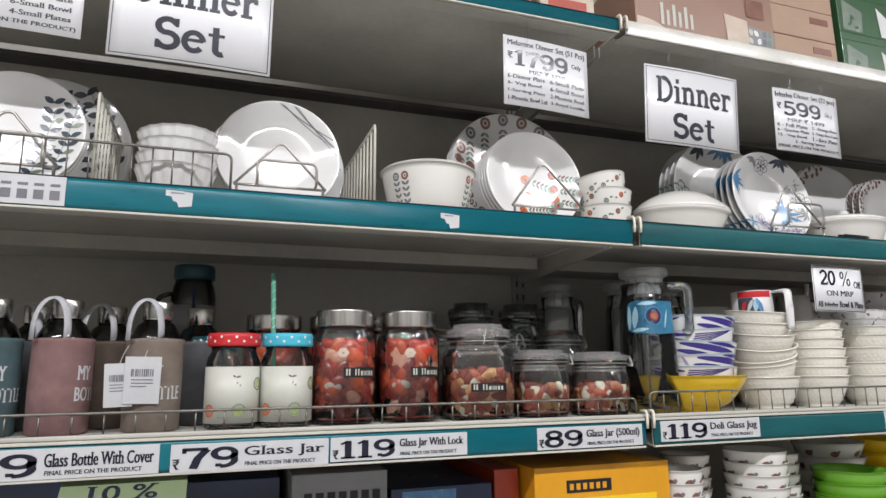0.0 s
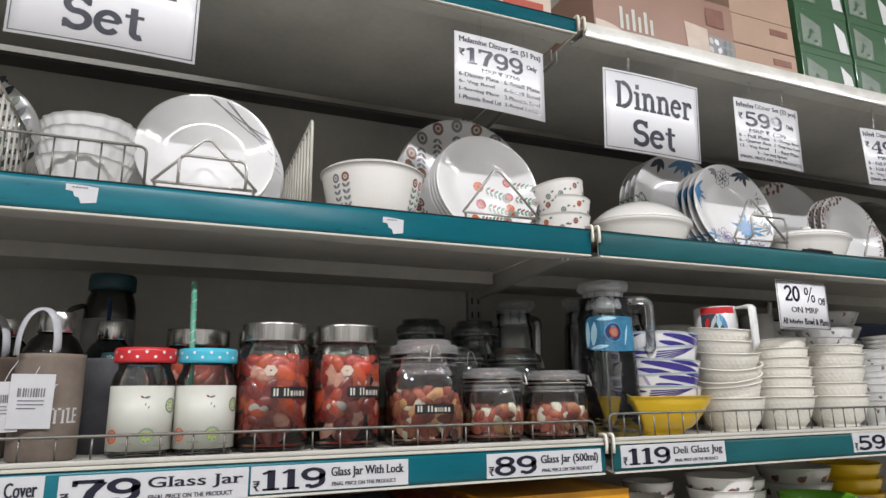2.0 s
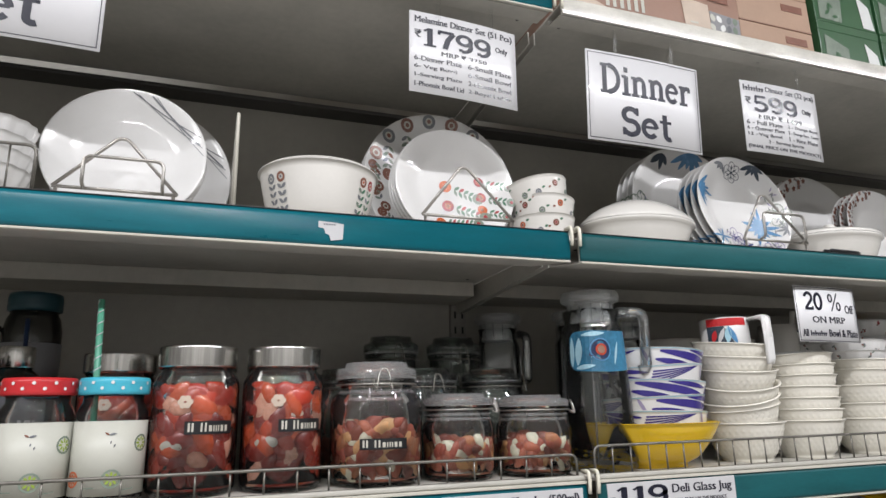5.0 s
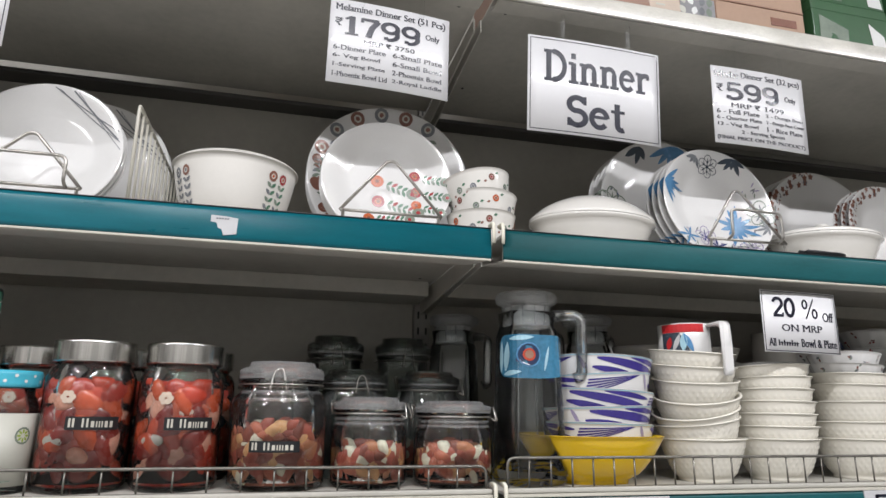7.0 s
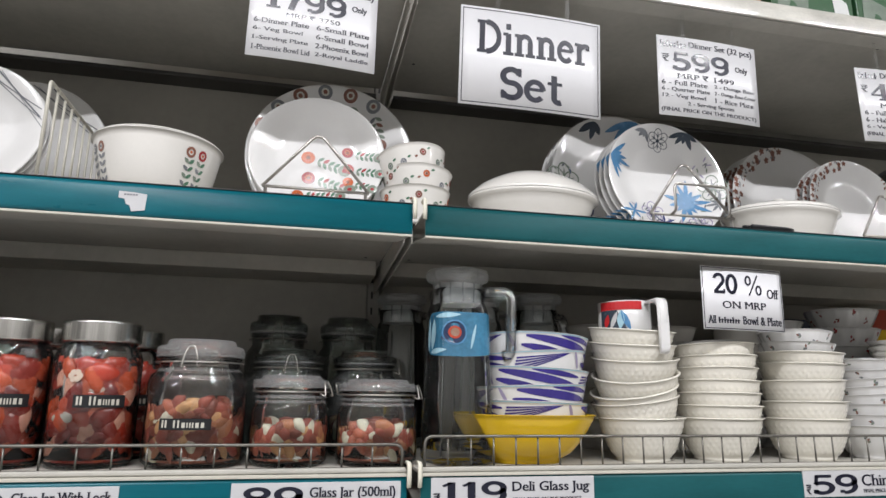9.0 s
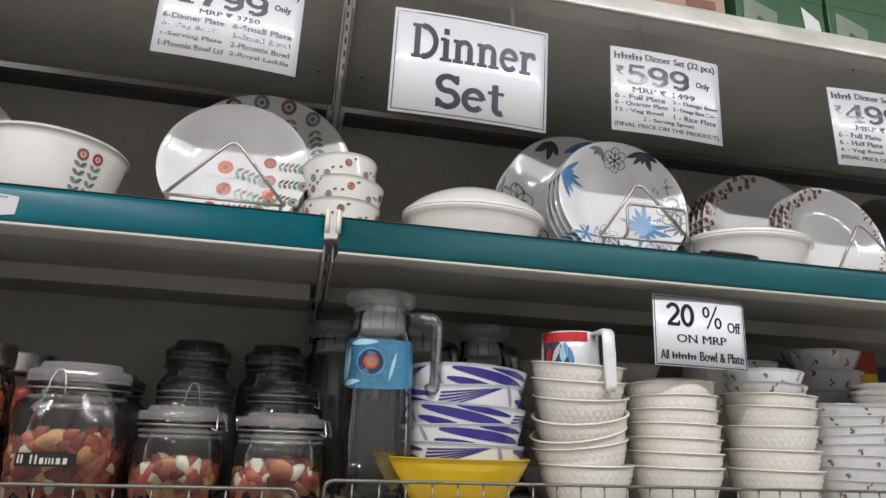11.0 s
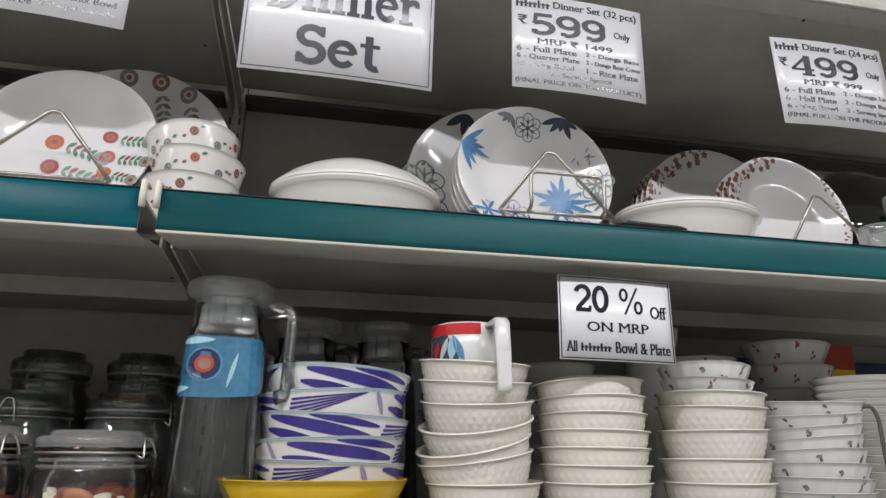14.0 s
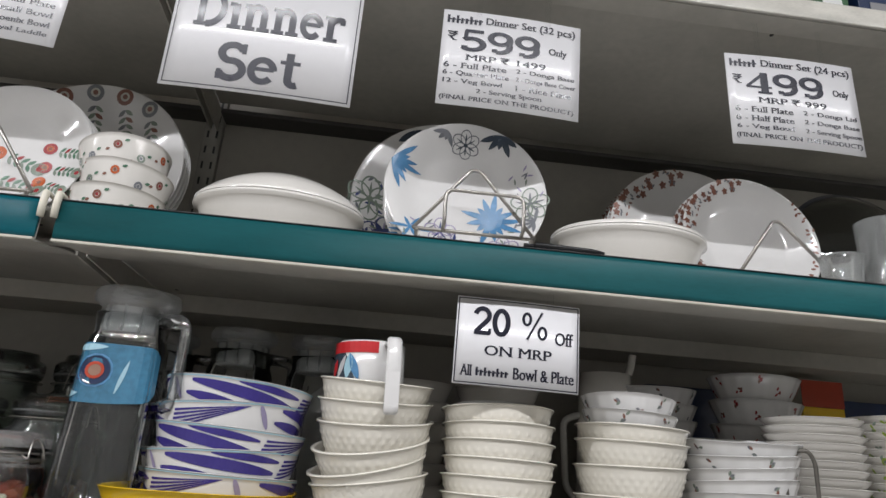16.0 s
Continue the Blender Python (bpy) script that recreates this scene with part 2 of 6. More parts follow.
def lathe(prof, seg=48, bm=None, shape=None, wave=None):
    """Turns a profile of (r, z) round z. shape(angle) scales the radius; wave(angle, i) adds to it."""
    bm = bm or bmesh.new()
    rings = []
    for i, (r, z) in enumerate(prof):
        if r < 1e-6:
            rings.append([bm.verts.new((0, 0, z))] * seg)
            continue
        ring = []
        for k in range(seg):
            a = 2 * math.pi * k / seg
            q = r * (shape(a) if shape else 1) + (wave(a, i) if wave else 0)
            ring.append(bm.verts.new((q * math.cos(a), q * math.sin(a), z)))
        rings.append(ring)
    for a, b in zip(rings, rings[1:]):
        for k in range(seg):
            vs = []
            for v in (a[k], a[(k + 1) % seg], b[(k + 1) % seg], b[k]):
                if v not in vs:
                    vs.append(v)
            if len(vs) > 2:
                bm.faces.new(vs)
    return bm


def fillet(pts, rad, n=4):
    out = [Vector(pts[0])]
    for a, b, c in zip(pts, pts[1:], pts[2:]):
        a, b, c = Vector(a), Vector(b), Vector(c)
        d = min(rad, (a - b).length * 0.45, (c - b).length * 0.45)
        p, q = b + (a - b).normalized() * d, b + (c - b).normalized() * d
        for i in range(n + 1):
            t = i / n
            out.append(p * (1 - t) ** 2 + b * 2 * t * (1 - t) + q * t * t)
    out.append(Vector(pts[-1]))
    return out


def wire(pts, r, rad=0.0, seg=8, bm=None, flat=1.0):
    """A round (or flattened) wire along the points, its corners bent to rad."""
    bm = bm or bmesh.new()
    pts = fillet(pts, rad) if rad else [Vector(p) for p in pts]
    up, rings = None, []
    for i, p in enumerate(pts):
        d = (pts[min(i + 1, len(pts) - 1)] - pts[max(i - 1, 0)]).normalized()
        if up is None:
            up = d.orthogonal().normalized()
        up = (up - d * up.dot(d)).normalized()
        side = d.cross(up)
        rings.append([bm.verts.new(p + up * math.cos(2 * math.pi * k / seg) * r + side * math.sin(2 * math.pi * k / seg) * r * flat) for k in range(seg)])
    for a, b in zip(rings, rings[1:]):
        for k in range(seg):
            bm.faces.new((a[k], a[(k + 1) % seg], b[(k + 1) % seg], b[k]))
    bm.faces.new(rings[0])
    bm.faces.new(rings[-1])
    return bm


# ---- lettering ----
def with_serifs(me):
    """Adds short slabs at the flat ends of upright stems."""
    bm = bmesh.new()
    bm.from_mesh(me)
    bmesh.ops.remove_doubles(bm, verts=bm.verts, dist=1e-5)
    ends = []
    for e in bm.edges:
        a, b = e.verts[0].co, e.verts[1].co
        if len(e.link_faces) == 1 and abs(a.y - b.y) < 0.004 and 0.05 < abs(a.x - b.x) < 0.17:
            inside = e.link_faces[0].calc_center_median().y
            ends.append((min(a.x, b.x), max(a.x, b.x), a.y, 1 if inside > a.y else -1))
    for x0, x1, y, s in ends:
        left = 0.055
        right = 0.055 if s > 0 or y > 0.6 else 0.0
        bm.faces.new([bm.verts.new((px, py, 0)) for px, py in ((x0 - left, y), (x1 + right, y), (x1 + right, y + s * 0.05), (x0 - left, y + s * 0.05))])
    bm.to_mesh(me)
    bm.free()
    return me


def letters(text, height, width=0.0, bold=0.0, thick=0.0006):
    """Raised lettering in the x-z plane, its lower left corner at the origin, facing -y; returned as a mesh."""
    cu = bpy.data.curves.new("lettering", "FONT")
    cu.body, cu.size, cu.offset, cu.resolution_u = text, 1.0, 0.0, 3
    ob = new("lettering", cu)
    bpy.context.view_layer.update()
    me = bpy.data.meshes.new_from_object(ob.evaluated_get(bpy.context.evaluated_depsgraph_get()))
    bpy.data.objects.remove(ob)
    me = with_serifs(me)
    co = np.array([v.co[:2] for v in me.vertices]) if len(me.vertices) else np.zeros((1, 2))
    lo, hi = co.min(0), co.max(0)
    sz = height / max(hi[1] - lo[1], 1e-6)
    sx = width / max(hi[0] - lo[0], 1e-6) if width else sz
    for v in me.vertices:
        v.co = ((v.co.x - lo[0]) * sx, 0, (v.co.y - lo[1]) * sz)
    return me


def put_letters(bm, text, x, z, height, width=0.0, bold=0.0, y=-0.0012, bend=None):
    me = letters(text, height, width, bold)
    n = len(bm.verts)
    bm.from_mesh(me)
    bm.verts.ensure_lookup_table()
    bm.verts.index_update()
    if bold:
        r = bmesh.ops.duplicate(bm, geom=bm.verts[n:] + [e for e in bm.edges if e.verts[0].index >= n] + [f for f in bm.faces if f.verts[0].index >= n])
        for g in r["geom"]:
            if isinstance(g, bmesh.types.BMVert):
                g.co.x += height * 0.055
                g.co.y -= 0.00012
        bm.verts.ensure_lookup_table()
    for v in bm.verts[n:]:
        lift = v.co.y
        px, pz = v.co.x + x, v.co.z + z
        v.co = (bend(px, pz) if bend else Vector((px, y, pz))) + Vector((0, lift, 0))
    bpy.data.meshes.remove(me)


def bar(bm, x0, z0, x1, z1, y=-0.0012):
    vs = [bm.verts.new((px, y, pz)) for px, pz in ((x0, z0), (x1, z0), (x1, z1), (x0, z1))]
    return bm.faces.new(vs)


# ---- flat prints that follow a glazed surface ----
class Print:
    """Leaves, dots and stripes in a flat (u, v), laid on a surface by a map to 3D; one slot per colour."""

    def __init__(self, place):
        self.bm, self.place, self.mats = bmesh.new(), place, []

    def slot(self, m):
        if m not in self.mats:
            self.mats.append(m)
        return self.mats.index(m)

    def strip(self, left, right, m):
        i = self.slot(m)
        a = [self.bm.verts.new(self.place(*p)) for p in left]
        b = [self.bm.verts.new(self.place(*p)) for p in right]
        for k in range(len(a) - 1):
            self.bm.faces.new((a[k], a[k + 1], b[k + 1], b[k])).material_index = i

    def leaf(self, u, v, ang, length, width, m, n=6):
        ca, sa = math.cos(radians(ang)), math.sin(radians(ang))
        left, right = [], []
        for k in range(n + 1):
            t = k / n
            w = width * 0.5 * math.sin(math.pi * min(1, 0.04 + 0.94 * t)) ** 0.8
            c = (u + ca * length * t, v + sa * length * t)
            left.append((c[0] - sa * w, c[1] + ca * w))
            right.append((c[0] + sa * w, c[1] - ca * w))
        self.strip(left, right, m)

    def dot(self, u, v, r, m, n=12, sq=1.0):
        i = self.slot(m)
        vs = [self.bm.verts.new(self.place(u + r * sq * math.cos(2 * math.pi * k / n), v + r * math.sin(2 * math.pi * k / n))) for k in range(n)]
        self.bm.faces.new(vs).material_index = i

    def ring(self, u, v, r0, r1, m, n=14):
        p = [(2 * math.pi * k / n) for k in range(n + 1)]
        self.strip([(u + r0 * math.cos(a), v + r0 * math.sin(a)) for a in p], [(u + r1 * math.cos(a), v + r1 * math.sin(a)) for a in p], m)

    def line(self, u0, v0, u1, v1, w, m, n=8):
        d = math.hypot(u1 - u0, v1 - v0)
        nx, ny = -(v1 - v0) / d * w / 2, (u1 - u0) / d * w / 2
        ts = [k / n for k in range(n + 1)]
        self.strip([(u0 + (u1 - u0) * t + nx, v0 + (v1 - v0) * t + ny) for t in ts], [(u0 + (u1 - u0) * t - nx, v0 + (v1 - v0) * t - ny) for t in ts], m)

    def petal(self, u, v, ang, length, width, m, line=0.16, n=8):
        """The outline of a rounded petal, open inside."""
        ca, sa = math.cos(radians(ang)), math.sin(radians(ang))
        out, inn = [], []
        for k in range(2 * n + 1):
            a = math.pi * k / n
            x, y = 0.5 - 0.5 * math.cos(a), 0.5 * math.sin(a)
            for run, f in ((out, 1.0), (inn, 1.0 - line)):
                px, py = length * (0.5 + (x - 0.5) * f), width * y * f
                run.append((u + ca * px - sa * py, v + sa * px + ca * py))
        self.strip(out, inn, m)

    def done(self, name, parent, label=""):
        ob = tagged(part(name, self.bm, self.mats, parent, label, smooth=False), kind="stuff")
        return ob

# ---- the shop around the shelf ----
FRONT, BACK, JOIN = 1.06, 1.60, 0.780
XL, XR = -1.1, 2.9
LOW, MID, TOP, BASE = 1.308, 1.684, 2.124, 0.94


def setting(name, bm, m, label, category):
    return tagged(part(name, bm, m, None, label, smooth=False), category=category, kind="structure")


setting("floor", boxed(-5, -1.95, -0.12, 7, 1.9, -0.004), M_GROUT, "grey grout bed under the shop floor tiles", "floor")
setting("ceiling", boxed(-5, -1.95, CEIL, 7, 1.9, CEIL + 0.1), M_CEIL, "plain off-white shop ceiling", "ceiling")
setting("wall_north", boxed(-5, 1.75, -0.004, 7, 1.9, CEIL), M_WALL, "plain painted wall behind the shelving", "wall")
# Unseen; added in place of the opposite shelving to block and bounce light.
setting("wall_south", boxed(-5, -1.95, -0.004, 7, -1.85, CEIL), M_WALL, "plain wall, unseen, added to close the shop", "wall")
setting("wall_west", boxed(-5, -1.85, -0.004, -4.9, 1.75, CEIL), M_WALL, "plain wall, unseen, added to close the shop", "wall")
setting("wall_east", boxed(6.9, -1.85, -0.004, 7, 1.75, CEIL), M_WALL, "plain wall, unseen, added to close the shop", "wall")


def ceiling_lamp(x, y):
    t = thing("ceiling_light", pose(x, y, CEIL), "white batten fluorescent light on the shop ceiling", "ceiling light", "tube lights over the aisle")
    part("batten", boxed(-0.62, -0.05, -0.06, 0.62, 0.05, 0, bevel=0.006), M_CEIL, t)
    for sx in (-0.615, 0.615):
        part("end_cap", boxed(sx - 0.012, -0.03, -0.1, sx + 0.012, 0.03, -0.058, bevel=0.004), M_FROST, t)


for row_y, xs in LAMP_ROWS:
    for lamp_x in xs:
        ceiling_lamp(lamp_x, row_y)

# ---- shelving ----
unit = thing("shelving_unit", pose(0, 0, 0), "grey-beige steel shop shelving unit with teal price strips", "shelving")
part("back_panel", boxed(XL, BACK, 0.0, JOIN - 0.02, BACK + 0.02, 2.75), M_BACK, unit, smooth=False)
part("back_panel", boxed(JOIN + 0.02, BACK, 0.0, XR, BACK + 0.02, 2.75), M_BACK, unit, smooth=False)
for px in (XL, JOIN, XR):
    bm = boxed(px - 0.019, BACK - 0.012, 0, px + 0.019, BACK + 0.045, 2.78, bevel=0.002)
    post = part("upright", bm, M_POST, unit, "slotted steel upright", smooth=False)
    bm = bmesh.new()
    for k in range(52):
        for sx in (-0.009, 0.009):
            z = 0.9 + k * 0.036
            box(bm, px + sx - 0.0022, BACK - 0.0128, z, px + sx + 0.0022, BACK - 0.0115, z + 0.016)
    tagged(part("slot_row", bm, M_DARK, post, "dark slots", smooth=False), kind="stuff")


def strip_face(x0, x1, z0, z1, bulge=0.0022, n=8):
    """A thin plastic strip whose face bellies out a little between its two rails."""
    bm = bmesh.new()
    prof = [(FRONT - 0.0006 - bulge * math.sin(math.pi * k / n) ** 0.7, z0 + (z1 - z0) * k / n) for k in range(n + 1)] + [(FRONT + 0.0026, z1), (FRONT + 0.0026, z0)]
    a, b = [[bm.verts.new((x, y, z)) for y, z in prof] for x in (x0, x1)]
    for k in range(len(prof)):
        q = (k + 1) % len(prof)
        bm.faces.new((a[k], a[q], b[q], b[k]))
    bm.faces.new(a)
    bm.faces.new(b)
    return bm


def shelf(x0, x1, z, lip_lo, lip_hi, style, rear):
    """One sheet-steel shelf: deck, turned-down front with a deep return, stiffener channel, price strip."""
    sh = part("shelf_deck", boxed(x0, FRONT + 0.006, z - 0.005, x1, rear, z, bevel=0.001), M_STEEL, unit, smooth=False)
    part("front_edge", boxed(x0, FRONT + 0.003, lip_lo + 0.002, x1, FRONT + 0.0058, lip_hi - 0.001, bevel=0.001), M_STEEL, sh, smooth=False)
    deep, rise = (0.124, 0.020) if rear > 1.56 else (0.050, 0.006)
    bm = bmesh.new()
    fold = [(FRONT + 0.0062, lip_lo + 0.001), (FRONT + deep, lip_lo + rise), (FRONT + deep, lip_lo + rise + 0.010), (FRONT + deep - 0.002, lip_lo + rise + 0.010), (FRONT + deep - 0.002, lip_lo + rise + 0.002), (FRONT + 0.0062, lip_lo + 0.003)]
    ra, rb = [[bm.verts.new((x, y, q)) for y, q in fold] for x in (x0, x1 - 0.004)]
    for k in range(6):
        bm.faces.new((ra[k], ra[(k + 1) % 6], rb[(k + 1) % 6], rb[k]))
    bm.faces.new(ra)
    bm.faces.new(rb)
    part("front_return", bm, M_STEEL, sh, "sloping folded return behind the lip", smooth=False)
    if rear > 1.56:
        part("stiffener", boxed(x0, 1.445, z - 0.036, x1 - 0.010, 1.565, z - 0.0055, bevel=0.0015), M_STEEL, sh, "folded steel channel under the shelf", smooth=False)
    if style == "bare":
        part("bare_lip", boxed(x0, FRONT - 0.002, lip_lo, x1, FRONT + 0.0027, lip_hi, bevel=0.0022, seg=3), M_LIP, sh, "bare cream-painted shelf lip, scuffed")
    else:
        top = lip_hi - (0.012 if style == "white_top" else 0.0022)
        part("price_strip", strip_face(x0, x1, lip_lo + 0.0045, top), M_TEAL if x0 < 0 else M_TEALOLD, sh, "glossy teal plastic price strip", smooth=True)
        part("strip_rail", boxed(x0, FRONT - 0.0028, lip_lo, x1, FRONT + 0.0028, lip_lo + 0.0034, bevel=0.001), M_CREAM, sh, "white plastic rail edge", smooth=False)
        if style == "white_top":
            part("strip_rail", boxed(x0, FRONT - 0.004, top + 0.0003, x1, FRONT + 0.0028, top + 0.0048, bevel=0.001), M_CREAM, sh, "white plastic rail edge", smooth=False)
            part("shelf_nose", boxed(x0, FRONT - 0.0015, top + 0.0052, x1, FRONT + 0.0058, lip_hi, bevel=0.002), M_STEEL, sh)
        else:
            part("strip_rail", boxed(x0, FRONT - 0.002, top + 0.0003, x1, FRONT + 0.0028, lip_hi, bevel=0.001), M_DARK, sh, smooth=False)
    return sh


for x0, x1, bare in ((XL, JOIN - 0.008, False), (JOIN + 0.012, XR, True)):
    shelf(x0, x1, LOW, 1.252, 1.313, "white_top", 1.575)
    shelf(x0, x1, MID, 1.638, 1.6905, "plain", 1.575)
    shelf(x0, x1, TOP, 2.098, 2.132, "bare" if bare else "plain", 1.555)
    shelf(x0, x1, BASE, 0.885, 0.945, "plain", 1.575)

for z, drop in ((LOW, 0.048), (MID, 0.048), (TOP, 0.048), (BASE, 0.048)):
    for bx in (JOIN - 0.0045, JOIN + 0.0085):
        bm = bmesh.new()
        side = [(FRONT + 0.10, z - 0.0055), (BACK - 0.014, z - 0.0055), (BACK - 0.014, z - 0.0055 - drop), (BACK - 0.05, z - 0.0055 - drop), (FRONT + 0.10, z - 0.032)]
        a = [bm.verts.new((bx - 0.0014, y, q)) for y, q in side]
        b = [bm.verts.new((bx + 0.0014, y, q)) for y, q in side]
        bm.faces.new(a), bm.faces.new(b)
        for k in range(5):
            bm.faces.new((a[k], a[(k + 1) % 5], b[(k + 1) % 5], b[k]))
        part("shelf_bracket", bm, M_STEEL, unit, smooth=False)


def strip_clip(x, z, m):
    bm = wire([(x, FRONT + 0.012, z + 0.004), (x, FRONT - 0.005, z + 0.005), (x, FRONT - 0.0065, z - 0.010), (x, FRONT - 0.005, z - 0.026)], 0.0028, 0.004, bm=bmesh.new(), flat=1.6)
    part("strip_clip", bm, m, unit, "ivory plastic end clip")


for z in (TOP - 0.0052, MID - 0.0052):
    for hx, hy in ((JOIN - 0.042, 1.13), (JOIN + 0.046, 1.13), (JOIN - 0.042, 1.42), (JOIN + 0.046, 1.42), (-0.30, 1.13), (1.75, 1.13)):
        part("screw_hole", lathe([(0, z - 0.0006), (0.0032, z - 0.0006), (0.0032, z + 0.0004)], 12), M_DARK, unit).location = (hx, hy, 0)
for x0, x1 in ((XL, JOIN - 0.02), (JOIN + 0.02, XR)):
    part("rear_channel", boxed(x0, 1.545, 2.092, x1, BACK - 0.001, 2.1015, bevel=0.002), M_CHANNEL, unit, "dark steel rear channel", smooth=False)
for z in (1.6915, 1.3135, 2.1325):
    strip_clip(JOIN - 0.005, z, M_CLIP)
    strip_clip(JOIN + 0.010, z, M_CLIP)


def torn_sticker(x, z, w, h, name="price_sticker"):
    bm = bmesh.new()
    out = [(0, 1), (0.62, 0.96), (1, 0.9), (0.97, 0.1), (0.5, 0.0), (0.42, 0.3), (0.28, 0.36), (0.22, 0.62), (0.0, 0.66)]
    vs = [bm.verts.new(((u - 0.5) * w, 0, (v - 0.5) * h)) for u, v in out]
    r = bmesh.ops.extrude_face_region(bm, geom=[bm.faces.new(vs)])
    for v in r["geom"]:
        if isinstance(v, bmesh.types.BMVert):
            v.co.y -= 0.0004
    t = thing(name, pose(x, FRONT - 0.0030, z), "torn white paper price sticker on the teal strip", "sticker", "torn stickers")
    part("paper", bm, M_TAG, t, smooth=False)
    bm = bmesh.new()
    for k in range(5):
        bar(bm, -w * 0.3 + k * w * 0.1, h * 0.3, -w * 0.3 + k * w * 0.1 + w * 0.07, h * 0.38, y=-0.0009)
    part("print", bm, M_GREYINK, t, smooth=False)


torn_sticker(-0.067, 1.667, 0.040, 0.027)
torn_sticker(0.385, 1.662, 0.036, 0.028)


# ---- front guards of bent wire ----
def guard(x0, x1, y, z, h, step, label, drop_l=True, drop_r=True, two=False):
    t = thing("wire_guard", pose(0, 0, 0), label, "wire guard", "wire guards along the shelf fronts")
    pts = [(x0, y, z + h), (x1, y, z + h)]
    if drop_l:
        pts.insert(0, (x0, y, z))
    if drop_r:
        pts.append((x1, y, z))
    part("top_rail", wire(pts, 0.0022, 0.012), M_FENCE, t)
    part("bottom_rail", wire([(x0, y, z + 0.003), (x1, y, z + 0.003)], 0.0016), M_FENCE, t)
    if two:
        part("middle_rail", wire([(x0, y + 0.0035, z + h * 0.55), (x1, y + 0.0035, z + h * 0.55)], 0.0014), M_FENCE, t)
    n = max(2, round((x1 - x0) / step))
    up = None
    for k in range(1, n):
        if up is None:
            up = part("upright_wire", wire([(0, 0, z + 0.001), (0, 0, z + h)], 0.0014, seg=6), M_FENCE, t)
            o = up
        else:
            o = new("upright_wire", up.data)
            o.parent = t
        o.location = (x0 + (x1 - x0) * k / n, y + 0.002, 0)


guard(-0.9, JOIN - 0.012, 1.076, LOW, 0.034, 0.042, "low grey wire guard along the jar shelf front")
guard(JOIN + 0.02, XR - 0.2, 1.076, LOW, 0.045, 0.034, "low grey wire guard in front of the stacked bowls")
guard(-0.62, 0.008, 1.076, MID, 0.070, 0.030, "grey wire guard in front of plates and bowls on the shelf", two=False)


def divider(x, z, y0, y1, h0, h1, n, label):
    """A fence of upright wires that runs back into the shelf."""
    t = thing("wire_divider", pose(x, 0, z), label, "wire divider", "wire dividers between the dinner sets")
    part("top_rail", wire([(0, y0, 0.002), (0, y0, h0), (0, y1, h1), (0, y1, 0.002)], 0.0026, 0.006), M_CREAM, t)
    part("bottom_rail", wire([(0, y0, 0.003), (0, y1, 0.003)], 0.002), M_CREAM, t)
    for k in range(1, n):
        f = k / n
        part("upright_wire", wire([(0, y0 + (y1 - y0) * f, 0.002), (0, y0 + (y1 - y0) * f, h0 + (h1 - h0) * f)], 0.0022, seg=6), M_CREAM, t)


divider(0.252, MID, 1.085, 1.45, 0.155, 0.155, 12, "cream-coated wire divider beside the white bowl")
divider(-0.196, MID, 1.085, 1.45, 0.155, 0.155, 12, "cream-coated wire divider beside the scalloped bowls")


# ---- signs and price tags ----
def sheet(w, h, bow=0.004):
    bm = bmesh.new()
    n = 14
    rows = []
    for y in (-0.0006, 0.0006):
        rows.append([[bm.verts.new((w * i / n, y - bow * math.sin(math.pi * i / n), -h * j)) for i in range(n + 1)] for j in (0, 1)])
    for f in rows:
        for i in range(n):
            bm.faces.new((f[0][i], f[0][i + 1], f[1][i + 1], f[1][i]))
    for j in (0, 1):
        for i in range(n):
            bm.faces.new((rows[0][j][i], rows[0][j][i + 1], rows[1][j][i + 1], rows[1][j][i]))
    for i in (0, n):
        bm.faces.new((rows[0][0][i], rows[0][1][i], rows[1][1][i], rows[1][0][i]))
    return bm


